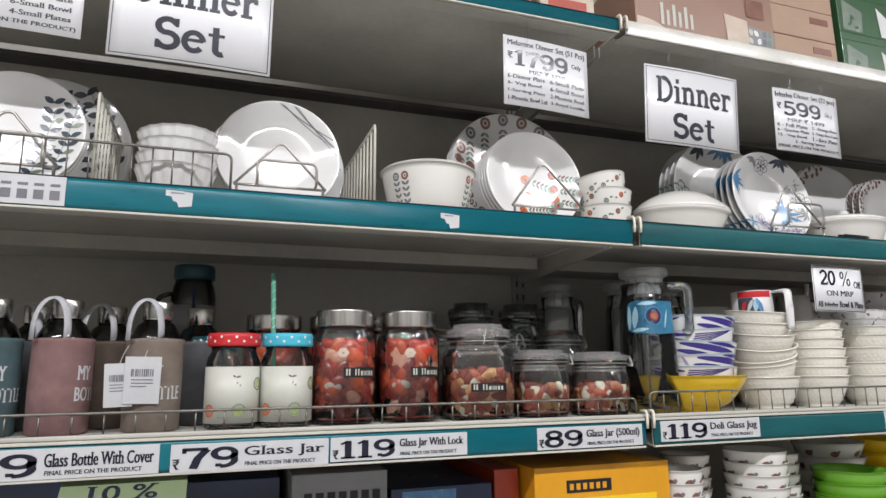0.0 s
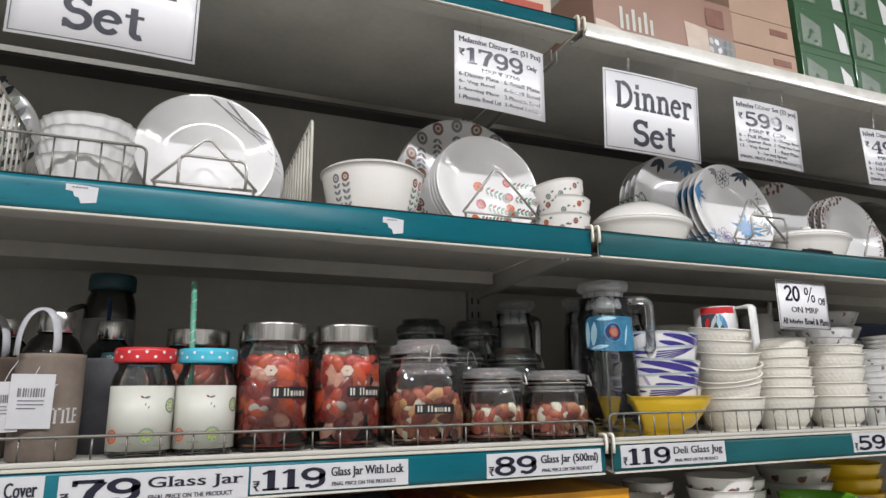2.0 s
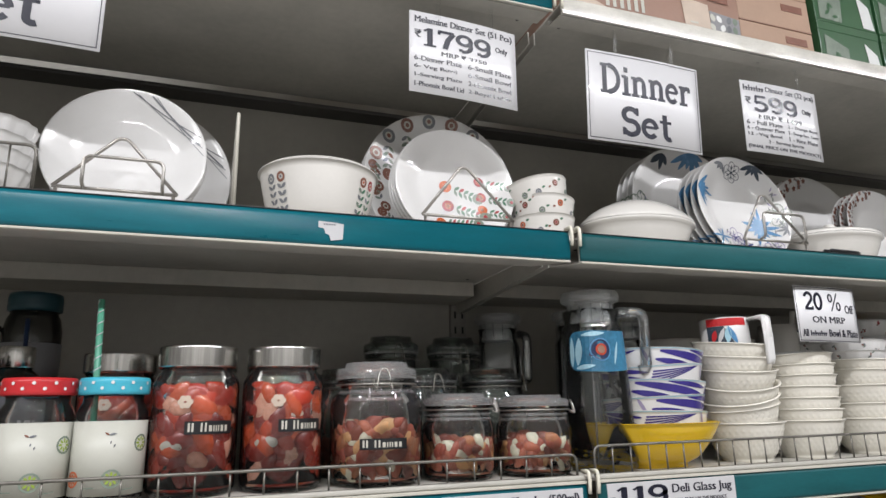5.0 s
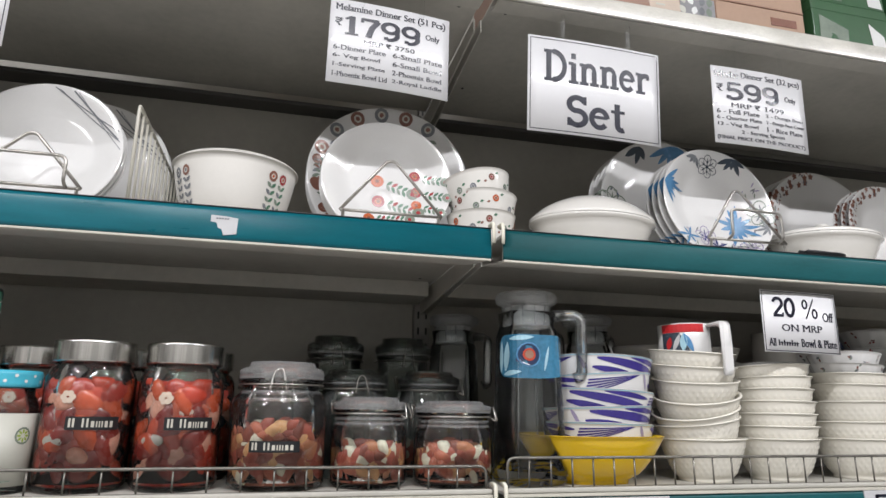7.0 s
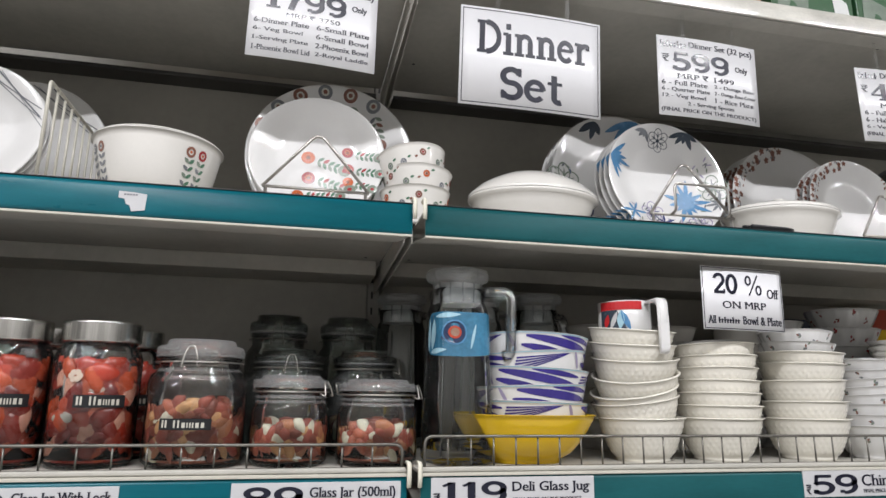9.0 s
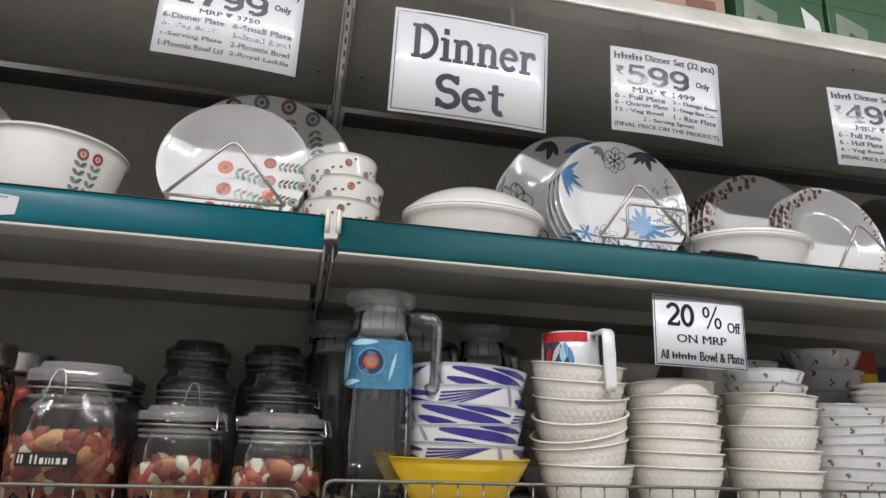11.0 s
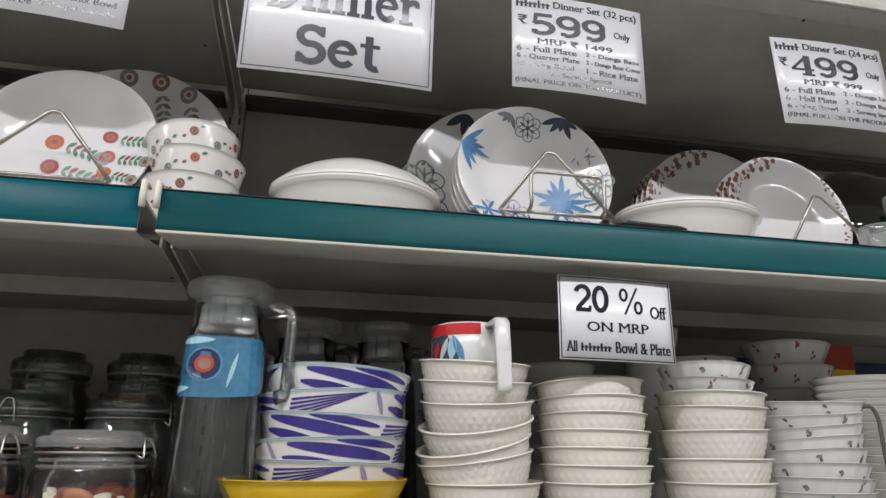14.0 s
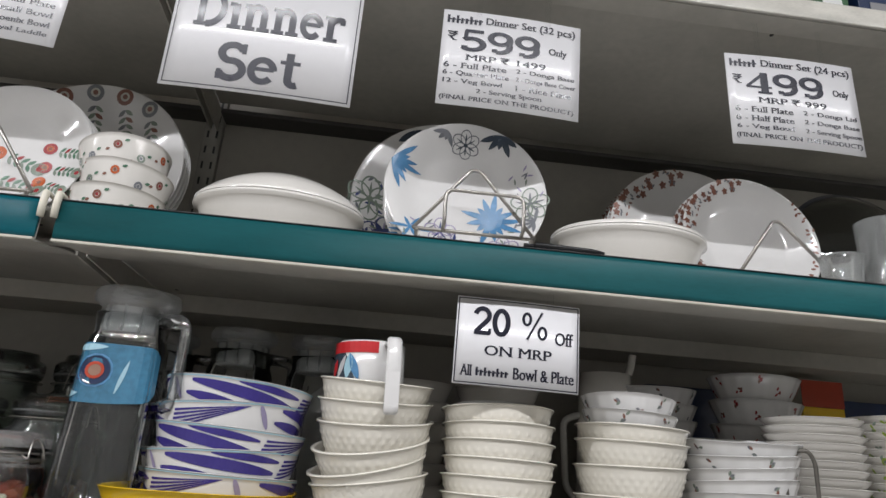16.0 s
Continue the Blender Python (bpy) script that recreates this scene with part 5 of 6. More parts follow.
def brand_band(t, R, z, w, h, u=0.0):
    """A dark label with pale bars where the maker's name stands."""
    p = Print(cyl_print(R, -math.pi / 2 + u / R))
    p.strip([(-w / 2 + w * k / 8, z) for k in range(9)], [(-w / 2 + w * k / 8, z + h) for k in range(9)], M_DARK)
    q = Print(cyl_print(R + 0.0006, -math.pi / 2 + u / R))
    for k, (a, b) in enumerate(((-0.44, -0.40), (-0.37, -0.33), (-0.20, -0.165), (-0.12, -0.085), (-0.04, 0.02), (0.05, 0.075), (0.10, 0.125), (0.15, 0.175), (0.21, 0.27), (0.31, 0.37))):
        z0 = z + h * 0.2
        q.strip([(w * a, z0), (w * b, z0)], [(w * a, z0 + h * (0.66 if k < 4 else 0.46)), (w * b, z0 + h * (0.66 if k < 4 else 0.46))], M_CREAM)
    lab = p.done("name_label", t, "dark name label")
    q.done("label_print", lab)


def steel_jar(x, y, label, seed):
    t = thing("storage_jar", pose(x, y, LOW), label, "glass jar", "steel-lidded jars")
    R = 0.0575
    part("glass_body", lathe([(0, 0.001), (R - 0.006, 0), (R, 0.008), (R, 0.148), (R - 0.004, 0.158), (R - 0.010, 0.164), (R - 0.010, 0.174), (R - 0.012, 0.174), (R - 0.012, 0.162), (R - 0.006, 0.150), (R - 0.003, 0.140), (R - 0.003, 0.012), (0, 0.009)], 52), M_JAR, t)
    tagged(part("nut_fill", nut_fill(R - 0.0012, 0.008, 0.149, 150, 0.036, seed), M_DATES, t, "red dates and pale nuts"), kind="stuff")
    brand_band(t, R, 0.080, 0.066, 0.017, 0.022)
    for u, z, s in ((-0.030, 0.066, 1.0), (0.016, 0.104, 0.6), (0.034, 0.062, 0.7)):
        a = -math.pi / 2 + u / R
        bm = bmesh.new()
        bmesh.ops.create_icosphere(bm, subdivisions=3, radius=0.012 * s)
        o = part("pale_nut", bm, M_BEIGEBOX if s < 1 else M_LABELW, t, "pale peeled nut")
        o.matrix_basis = pose((R - 0.0065) * math.cos(a), (R - 0.0065) * math.sin(a), z, 0, 0, math.degrees(a)) @ Matrix.Diagonal((0.38, 1.45, 0.80, 1))
    p = Print(cyl_print(R))
    for k in range(6):
        p.dot(-0.012 + 0.006 * math.cos(k * 1.05), 0.122 + 0.005 * math.sin(k * 1.05), 0.0042, M_BEIGEBOX, n=8)
    p.done("flower_mark", t)
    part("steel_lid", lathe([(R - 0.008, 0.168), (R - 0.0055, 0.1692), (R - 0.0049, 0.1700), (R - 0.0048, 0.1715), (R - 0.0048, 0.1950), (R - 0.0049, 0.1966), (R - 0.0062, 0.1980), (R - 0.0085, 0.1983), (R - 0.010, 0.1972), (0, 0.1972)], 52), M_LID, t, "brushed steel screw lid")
    return t


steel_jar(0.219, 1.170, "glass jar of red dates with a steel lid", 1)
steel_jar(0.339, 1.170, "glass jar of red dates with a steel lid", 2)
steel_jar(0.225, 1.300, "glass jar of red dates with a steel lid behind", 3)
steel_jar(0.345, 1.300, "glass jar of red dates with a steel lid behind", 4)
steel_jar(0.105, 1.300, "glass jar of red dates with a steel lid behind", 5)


def clip_jar(x, y, R, H, fill, label, seed, dark=False, spin=0.0, brand=False, group="clip-top jars"):
    t = thing("clip_jar", pose(x, y, LOW, 0, 0, spin), label, "glass jar", group)
    # Rear jars take dimmer glass and wire, so shade is put into both colours.
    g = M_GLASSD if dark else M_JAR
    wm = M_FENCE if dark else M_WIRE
    nk, sh = R * (0.80 if H > 0.15 else 0.88), H * (0.66 if H > 0.15 else 0.60)
    part("glass_body", lathe([(0, 0.001), (R * 0.88, 0), (R, 0.008), (R, sh), (R * 0.97, sh + H * 0.05), (nk, sh + H * 0.11), (nk, H * 0.83), (nk + 0.004, H * 0.84), (nk + 0.004, H * 0.86), (nk - 0.003, H * 0.86), (nk - 0.003, sh + H * 0.10), (R - 0.004, sh), (R - 0.004, 0.012), (0, 0.009)], 52), g, t)
    lid = part("glass_lid", lathe([(nk + 0.004, H * 0.875), (nk + 0.006, H * 0.885), (nk + 0.006, H * 0.93), (nk + 0.002, H * 0.95), (nk * 0.9, H * 0.955), (nk * 0.85, H), (0, H), (0, H - 0.004), (nk * 0.8, H - 0.004), (nk * 0.8, H * 0.89)], 52), g if dark else M_THICK, t, "domed glass lid")
    part("seal_ring", lathe([(nk - 0.002, H * 0.861), (nk + 0.006, H * 0.861), (nk + 0.006, H * 0.874), (nk - 0.002, H * 0.874)], 48), M_LIDPLASTIC, t, "clear rubber seal")
    if not dark:
        for f in (0.70, 0.755):
            part("neck_ring", lathe([(nk + 0.0004, H * f - 0.0022), (nk + 0.0036, H * f), (nk + 0.0004, H * f + 0.0022)], 44), M_THICK, t, "moulded glass ring")
    part("neck_wire", wire([((nk + 0.0055) * math.cos(2 * math.pi * k / 40), (nk + 0.0055) * math.sin(2 * math.pi * k / 40), H * 0.815) for k in range(41)], 0.0012, seg=6), wm, t)
    e = nk + 0.007
    part("clip_bail", wire([(0.013, -e, H * 0.80), (0.011, -e - 0.008, H * 0.76), (0.008, -e - 0.005, H * 0.87), (0.004, -e - 0.002, H * 0.935), (-0.004, -e - 0.002, H * 0.935), (-0.008, -e - 0.005, H * 0.87), (-0.011, -e - 0.008, H * 0.76), (-0.013, -e, H * 0.80)], 0.0011, 0.005), wm, t, "bent steel wire clip")
    part("hinge_wire", wire([(-0.012, e, H * 0.82), (-0.010, e + 0.004, H * 0.95), (0.010, e + 0.004, H * 0.95), (0.012, e, H * 0.82)], 0.0014, 0.005), wm, t)
    if fill:
        tagged(part("nut_fill", nut_fill(R - 0.0015, 0.008, fill + 0.006, 190 if R > 0.065 else 140, 0.024, seed), M_NUTS, t, "mixed almonds and pistachios"), kind="stuff")
    if brand:
        brand_band(t, R, 0.052, 0.070, 0.015)
    return t


clip_jar(0.478, 1.165, 0.0690, 0.176, 0.092, "large clip-top glass jar half full of almonds", 11, brand=True, spin=-4)
clip_jar(0.611, 1.165, 0.0570, 0.128, 0.062, "small clip-top glass jar half full of mixed nuts", 12, spin=58)
clip_jar(0.741, 1.160, 0.0610, 0.124, 0.062, "small clip-top glass jar half full of mixed nuts", 13, spin=66)
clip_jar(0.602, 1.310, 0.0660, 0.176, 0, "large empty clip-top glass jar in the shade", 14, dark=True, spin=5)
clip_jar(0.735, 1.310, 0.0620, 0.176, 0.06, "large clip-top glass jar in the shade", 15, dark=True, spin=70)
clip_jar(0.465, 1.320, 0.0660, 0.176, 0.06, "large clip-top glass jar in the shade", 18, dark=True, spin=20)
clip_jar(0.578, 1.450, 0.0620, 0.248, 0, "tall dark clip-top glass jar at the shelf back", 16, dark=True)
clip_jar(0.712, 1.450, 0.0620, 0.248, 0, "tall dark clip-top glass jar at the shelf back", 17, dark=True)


# ---- jugs ----
def jug(x, y, label, spin=0.0, lab=True):
    t = thing("glass_jug", pose(x, y, LOW, 0, 0, spin), label, "glass jug", "glass jugs with plastic lids")
    R, H = 0.0495, 0.268
    soft = lambda a: 0.92 / (abs(math.cos(a + 0.9)) ** 4 + abs(math.sin(a + 0.9)) ** 4) ** 0.25
    wall = [(R * 1.12, 0.02), (R * 1.06, 0.10), (R * 1.00, 0.18), (R * 0.97, H * 0.86)]
    part("glass_body", lathe([(0, 0.002), (R * 0.92, 0), (R * 1.10, 0.006)] + wall + [(R * 0.90, H * 0.90), (R * 0.86, H * 0.92), (R * 0.92, H), (R * 0.89, H), (R * 0.83, H * 0.92), (R * 0.93, H * 0.86), (R * 0.955, 0.18), (R * 1.02, 0.10), (R * 1.06, 0.022), (0, 0.016)], 72, shape=soft), M_JUG, t)
    # Four added wires imitate the bright vertical streaks of light in the glass.
    for k in range(4):
        a = math.pi / 4 - 0.9 + k * math.pi / 2
        run = [(q * 1.088 * math.cos(a), q * 1.088 * math.sin(a), z) for q, z in ((R * 1.10, 0.014), (R * 1.05, 0.10), (R * 0.99, 0.18), (R * 0.955, H * 0.86))]
        part("corner_edge", wire(run, 0.0017, seg=6), M_HANDLE, t, "added pale rib standing in for a bright glass streak")
    part("handle", wire([(R * 0.88, 0, H * 0.985), (R + 0.040, 0, H * 0.98), (R + 0.038, 0, H * 0.62), (R + 0.026, 0, H * 0.605)], 0.0064, 0.016, seg=10, flat=1.6), M_HANDLE, t, "thick glass handle")
    lid = part("lid", lathe([(R * 0.80, H * 0.915), (R * 0.82, H + 0.012), (R * 1.0, H + 0.016), (R * 1.04, H + 0.020), (R * 1.04, H + 0.027), (R * 0.98, H + 0.032), (R * 0.6, H + 0.0345), (0, H + 0.035)], 44), M_LIDPLASTIC, t, "clear plastic lid")
    part("lid_insert", lathe([(0, H * 0.915), (R * 0.70, H * 0.915), (R * 0.72, H + 0.010), (0, H + 0.012)], 36, shape=soft), M_FROST, lid, "frosted plastic stopper")
    for k in range(12):
        a = 2 * math.pi * k / 12
        part("stopper_rib", wire([(R * 0.76 * math.cos(a), R * 0.76 * math.sin(a), H * 0.92), (R * 0.78 * math.cos(a), R * 0.78 * math.sin(a), H + 0.010)], 0.0016, seg=6), M_LIDPLASTIC, lid)
    if lab:
        a0 = radians(-102 - spin)

        def on(lift):
            def f(u, v):
                a = a0 + u / R
                q = 1.0 - 0.03 * (v - 0.18) / (H * 0.86 - 0.18)
                q = R * q * soft(a) + lift
                return Vector((q * math.cos(a), q * math.sin(a), v))
            return f

        n = 18
        w, z0, z1 = 0.134, 0.160, 0.229

        def edge(k, top):
            q = abs(k / n - 0.5) * 2
            drop = 0.010 * max(0.0, (q - 0.78) / 0.22) ** 2
            return (-w / 2 + w * k / n, z1 - drop if top else z0 + drop + 0.006 * q * q)

        p = Print(on(0.0010))
        p.strip([edge(k, False) for k in range(n + 1)], [edge(k, True) for k in range(n + 1)], M_JUGBLUE)
        lb = p.done("blue_label", t, "blue printed paper label")
        p = Print(on(0.0016))
        for u, v, ang, ln, wd in ((-0.046, 0.172, 84, 0.046, 0.016), (-0.060, 0.170, 90, 0.050, 0.012), (-0.036, 0.222, 4, 0.040, 0.008), (-0.050, 0.167, 6, 0.034, 0.008), (0.022, 0.172, 76, 0.040, 0.005)):
            p.leaf(u, v, ang, ln, wd, M_SKY)
        p.dot(-0.004, 0.197, 0.0165, M_BLUEBOX, n=20)
        p.leaf(-0.024, 0.187, 30, 0.024, 0.012, M_BLUEBOX)
        p.ring(-0.004, 0.197, 0.0175, 0.0195, M_BLUE)
        p.done("label_roundel", lb)
        p = Print(on(0.0022))
        p.ring(-0.004, 0.197, 0.0068, 0.0100, M_REDBOX)
        p.dot(-0.004, 0.197, 0.0066, M_BROWNBOX, n=16)
        p.done("label_centre", lb)
    return t


jug(0.866, 1.160, "clear glass jug with a blue label and plastic lid", spin=-30)
jug(0.820, 1.455, "clear glass jug with a plastic lid at the shelf back", spin=20, lab=False)
jug(0.962, 1.370, "clear glass jug with a plastic lid behind the bowls", spin=30, lab=False)
jug(1.085, 1.380, "clear glass jug with a plastic lid behind the bowls", spin=30, lab=False)


# ---- stacked bowls on the low shelf ----
b = bowl("square_bowl", "yellow square bowl holding striped bowls", "melamine bowls", 0.110, 0.056, 0.074, M_YELLOW, t=0.004, shape=square0, seg=96, power=0.6)
b.matrix_basis = pose(0.981, 1.184, LOW)


def swoosh(p, R, h, start=0):
    """Bold slanting leaves with white gaps, then a fan of fine lines, by turns round the upper wall."""
    L = 2 * math.pi * R
    n, count = 20, 4
    cell = L / count

    def stroke(u0, v0, u1, v1, w, m, taper):
        lo, hi = [], []
        for i in range(n + 1):
            q = i / n
            ww = w * 0.5 * (math.sin(math.pi * (0.03 + 0.94 * q)) ** 0.6 if taper else 1.0 - 0.8 * q)
            u, v = u0 + (u1 - u0) * q, v0 + (v1 - v0) * (q if taper else q ** 1.4)
            lo.append((u, max(h * 0.12, min(h * 0.945, v - ww))))
            hi.append((u, max(h * 0.12, min(h * 0.95, v + ww))))
        p.strip(lo, hi, m)

    for k in range(count):
        u = -L / 2 + cell * (k - 0.5)
        if (k + start) % 2 == 0:
            stroke(u + cell * 0.02, h * 0.90, u + cell * 0.98, h * 0.62, 0.0130, M_PURPLE, True)
            stroke(u + cell * 0.42, h * 0.95, u + cell * 1.02, h * 0.82, 0.0080, M_PURPLE, True)
            stroke(u - cell * 0.04, h * 0.68, u + cell * 0.52, h * 0.50, 0.0110, M_PURPLE, True)
        else:
            for j in range(5):
                stroke(u + cell * 0.02 + 0.002 * j, h * (0.54 + 0.075 * j), u + cell * 0.72, h * 0.93, 0.0028, M_PURPLE, False)
            stroke(u + cell * 0.80, h * 0.94, u + cell * 0.90, h * 0.58, 0.014, M_LILAC, True)
    ring = [-L / 2 + L * i / 64 for i in range(65)]
    p.strip([(q, h * 0.965) for q in ring], [(q, h * 0.985) for q in ring], M_SKY)


for k in range(5):
    b = bowl("striped_bowl", "white bowl with purple slanting strokes in a leaning stack", "purple striped bowls", 0.0905, 0.066, 0.064, M_WHITE, t=0.003, power=0.5, prints=lambda p, R, h, q=(1, 0, 0, 1, 0)[k]: swoosh(p, R, h, q))
    b.matrix_basis = pose(0.998 + 0.0010 * k, 1.182, LOW + 0.0285 + 0.0262 * k, -1.0, (1.5, -1.5, 2.5, -2, 3)[k], (-8, 10, -14, 4, 16)[k])


def weave(rows, seg):
    def f(a, i):
        if 6 <= i <= rows - 1:
            row, step = divmod(i, 3)
            return (0, 1, 1)[step] * 0.0011 * max(0.0, math.cos(a * 36 + (math.pi if row % 2 else 0)))
        return 0
    return f


def embossed(label, group, R=0.0712):
    return bowl("china_bowl", label, group, R, 0.044, 0.070, M_CREAMCHINA, lip=0.002, n=24, seg=216, wave=weave(24, 216), power=0.66)


b = embossed("cream embossed china bowl in a leaning stack", "embossed bowls")
st = [(1.190, 0, -1.0), (1.188, 0.031, -9.0), (1.188, 0.050, -15.0), (1.186, 0.074, -14.0), (1.182, 0.099, -8.0), (1.177, 0.123, -6.5), (1.175, 0.146, -6.0)]
stack(b, [pose(x, 1.172, LOW + z, 0.5, r, 17 * i) for i, (x, z, r) in enumerate(st)])
stack(copy_thing(b, pose(0, 0, 0)), [pose(1.338 + 0.001 * (i % 2), 1.172, LOW + 0.0206 * i, 0.6 * (i > 2), (0, 0.5, 1, 1.5, 2.0, 2.4, 2.6)[i], 23 * i) for i in range(7)])
stack(copy_thing(b, pose(0, 0, 0)), [pose(1.514, 1.172, LOW + z, 0, r, 31 * z * 100) for z, r in ((0, 0), (0.029, 0.5), (0.066, 1.0), (0.096, 1.6), (0.114, 1.6))])


def small_sprigs(p, R, h, ms=(M_GREYP, M_BROWNP, M_SAGE)):
    rnd = random.Random(9)
    n = 13
    for k in range(n):
        u = -math.pi * R + (k + 0.5) * 2 * math.pi * R / n
        v = h * (0.82 if k % 2 else 0.55)
        for q in range(4):
            p.leaf(u + rnd.uniform(-0.003, 0.003), v + rnd.uniform(-0.003, 0.003), rnd.uniform(0, 360), 0.0065, 0.0035, ms[(k + q) % 3])


wavy = lambda a: 1 + 0.010 * math.cos(18 * a)
b = bowl("sprig_bowl", "small white wavy bowl with tiny sprigs on a stack", "sprig bowls", 0.0615, 0.036, 0.052, M_WHITE, prints=small_sprigs, shape=wavy, seg=108)
stack(b, [pose(1.511, 1.172, LOW + 0.149, 0, 3, 0), pose(1.511, 1.172, LOW + 0.168, 0, 4, 50), pose(1.340, 1.172, LOW + 0.1445, 0, 2.6, 80)])
b = bowl("sprig_bowl", "white wavy bowl with brown sprigs in a stack", "sprig bowls", 0.0760, 0.044, 0.058, M_WHITE, prints=small_sprigs, shape=wavy, seg=108)
stack(b, [pose(1.664 + 0.0006 * k, 1.178, LOW + 0.0172 * k, 0.4, min(4.5, 1.2 * k), 37 * k) for k in range(8)])


def soup_plates(x, y, z0, n, R, m, label, group, prints=None, tilt=0.0):
    b = bowl("soup_plate", label, group, R, R * 0.55, 0.026, m, power=0.55, prints=prints)
    stack(b, [pose(x + 0.0012 * math.sin(k * 2.2), y, z0 + 0.0112 * k, 0, tilt * k, 40 * k) for k in range(n)])


soup_plates(1.795, 1.205, LOW, 18, 0.066, M_IVORY, "small cream soup plate in a tall stack", "stacked soup plates")
green_sprigs = lambda p, R, h: small_sprigs(p, R, h, (M_LIME, M_LIME, M_SAGE))
soup_plates(1.935, 1.210, LOW, 19, 0.070, M_IVORY, "cream soup plate with green sprigs in a tall stack", "green sprig plates", prints=green_sprigs)
red_sprigs = lambda p, R, h: small_sprigs(p, R, h, (M_RED, M_BROWNP, M_RED))
b = bowl("sprig_bowl", "white wavy bowl with red sprigs high on a stack behind", "red sprig bowls", 0.0740, 0.044, 0.058, M_WHITE, prints=red_sprigs, shape=wavy, seg=108)
stack(b, [pose(1.822, 1.385, LOW + 0.0398 * k, 0, -2, 33 * k) for k in range(7)])
b = bowl("sprig_bowl", "white wavy bowl with grey sprigs in the shade", "grey sprig bowls", 0.0740, 0.044, 0.058, M_WHITE, prints=small_sprigs, shape=wavy, seg=108)
stack(b, [pose(1.655, 1.42, LOW + 0.0265 * k, 0, 1, 33 * k) for k in range(9)])
b = bowl("white_bowl", "plain white bowl in a stack behind the cream bowls", "plain bowls behind", 0.0700, 0.042, 0.060, M_IVORY)
stack(b, [pose(1.378, 1.40, LOW + 0.031 * k, 0, 0, 0) for k in range(7)])
stack(copy_thing(b, pose(0, 0, 0)), [pose(1.235, 1.41, LOW + 0.031 * k) for k in range(7)])

plate(1.165, 1.500, LOW, 0.138, None, "large plain white plate leaning at the shelf back", 8)
t = thing("wire_loop", pose(1.722, 1.118, LOW), "bent grey wire loop standing between the stacks", "wire loop")
part("loop", wire([(-0.030, 0, 0.001), (-0.030, 0.0, 0.166), (0.004, 0.0, 0.170), (0.012, 0, 0.156), (0.012, 0, 0.001)], 0.0028, 0.012), M_FENCE, t)

t = thing("cream_pitcher", pose(1.572, 1.42, LOW), "small white cream pitcher with a pointed spout", "pitcher")
part("body", lathe([(0, 0), (0.036, 0), (0.046, 0.03), (0.050, 0.12), (0.046, 0.25), (0.044, 0.290), (0.042, 0.290), (0.044, 0.25), (0, 0.2)], 36), M_IVORY, t)
part("spout", wire([(0.028, -0.01, 0.280), (0.040, -0.012, 0.296), (0.046, -0.012, 0.326)], 0.007, 0.012), M_IVORY, t)
part("handle", wire([(-0.040, 0, 0.22), (-0.075, 0, 0.21), (-0.070, 0, 0.10), (-0.046, 0, 0.08)], 0.006, 0.03), M_IVORY, t)

# mug on the stack
t = thing("mug", pose(1.166, 1.165, LOW + 0.189, 0, -1.5, 6), "white mug with a red printed band on the bowl stack", "mug")
R = 0.0445
part("body", lathe([(0, 0.002), (R * 0.9, 0), (R, 0.005), (R, 0.072), (R - 0.003, 0.0735), (R - 0.004, 0.07), (R - 0.004, 0.008), (0, 0.006)], 44), M_WHITE, t)
p = Print(cyl_print(R))
p.strip([(-0.070 + 0.0075 * k, 0.057) for k in range(11)], [(-0.070 + 0.0075 * k, 0.071) for k in range(11)], M_REDLID)
p.strip([(-0.070 + 0.006 * k, 0.024) for k in range(9)], [(-0.070 + 0.004 * k, 0.0565) for k in range(9)], M_SLATE)
p.done("printed_band", t, "red and navy printed band")
p = Print(cyl_print(R + 0.0006))
p.leaf(-0.034, 0.026, 84, 0.030, 0.012, M_SKY)
p.leaf(-0.018, 0.024, 112, 0.034, 0.010, M_BLUE)
p.leaf(-0.050, 0.026, 66, 0.030, 0.008, M_TAG)
p.leaf(-0.060, 0.028, 74, 0.022, 0.010, M_REDLID)
p.done("printed_picture", t)
bm = bmesh.new()
path = [(-R + 0.002, 0.071), (-R - 0.032, 0.073), (-R - 0.039, 0.067), (-R - 0.038, 0.030), (-R - 0.036, -0.008), (-R - 0.034, -0.018)]
back = [(y + 0.006, z - 0.006) for y, z in path[:3]] + [(y + 0.007, z) for y, z in path[3:]]
ra, rb = [[bm.verts.new((0.020 + sx, y, z)) for y, z in path + back[::-1]] for sx in (-0.0085, 0.0085)]
for k in range(len(ra)):
    q = (k + 1) % len(ra)
    bm.faces.new((ra[k], ra[q], rb[q], rb[k]))
bm.faces.new(ra)
bm.faces.new(rb)
bmesh.ops.bevel(bm, geom=bm.edges[:], offset=0.0018, segments=2, affect="EDGES")
part("handle", bm, M_WHITE, t, "flat strap handle")



# ---- cartons ----
def carton(name, x0, y0, z0, w, d, h, m, label, group="", turn=0.0, lid=0.0):
    t = thing(name, pose(x0, y0, z0, 0, 0, turn), label, "box", group)
    part("board", boxed(0, 0, 0, w, d, h, bevel=0.0018), m, t, smooth=False)
    if lid:
        part("lid_edge", boxed(-0.001, -0.001, h - lid, w + 0.001, d + 0.001, h + 0.001, bevel=0.0015), m, t, smooth=False)
    return t


def panel(t, name, x0, z0, x1, z1, m, y=-0.001, label=""):
    part(name, boxed(x0, y, z0, x1, 0.0005, z1), m, t, label, smooth=False)


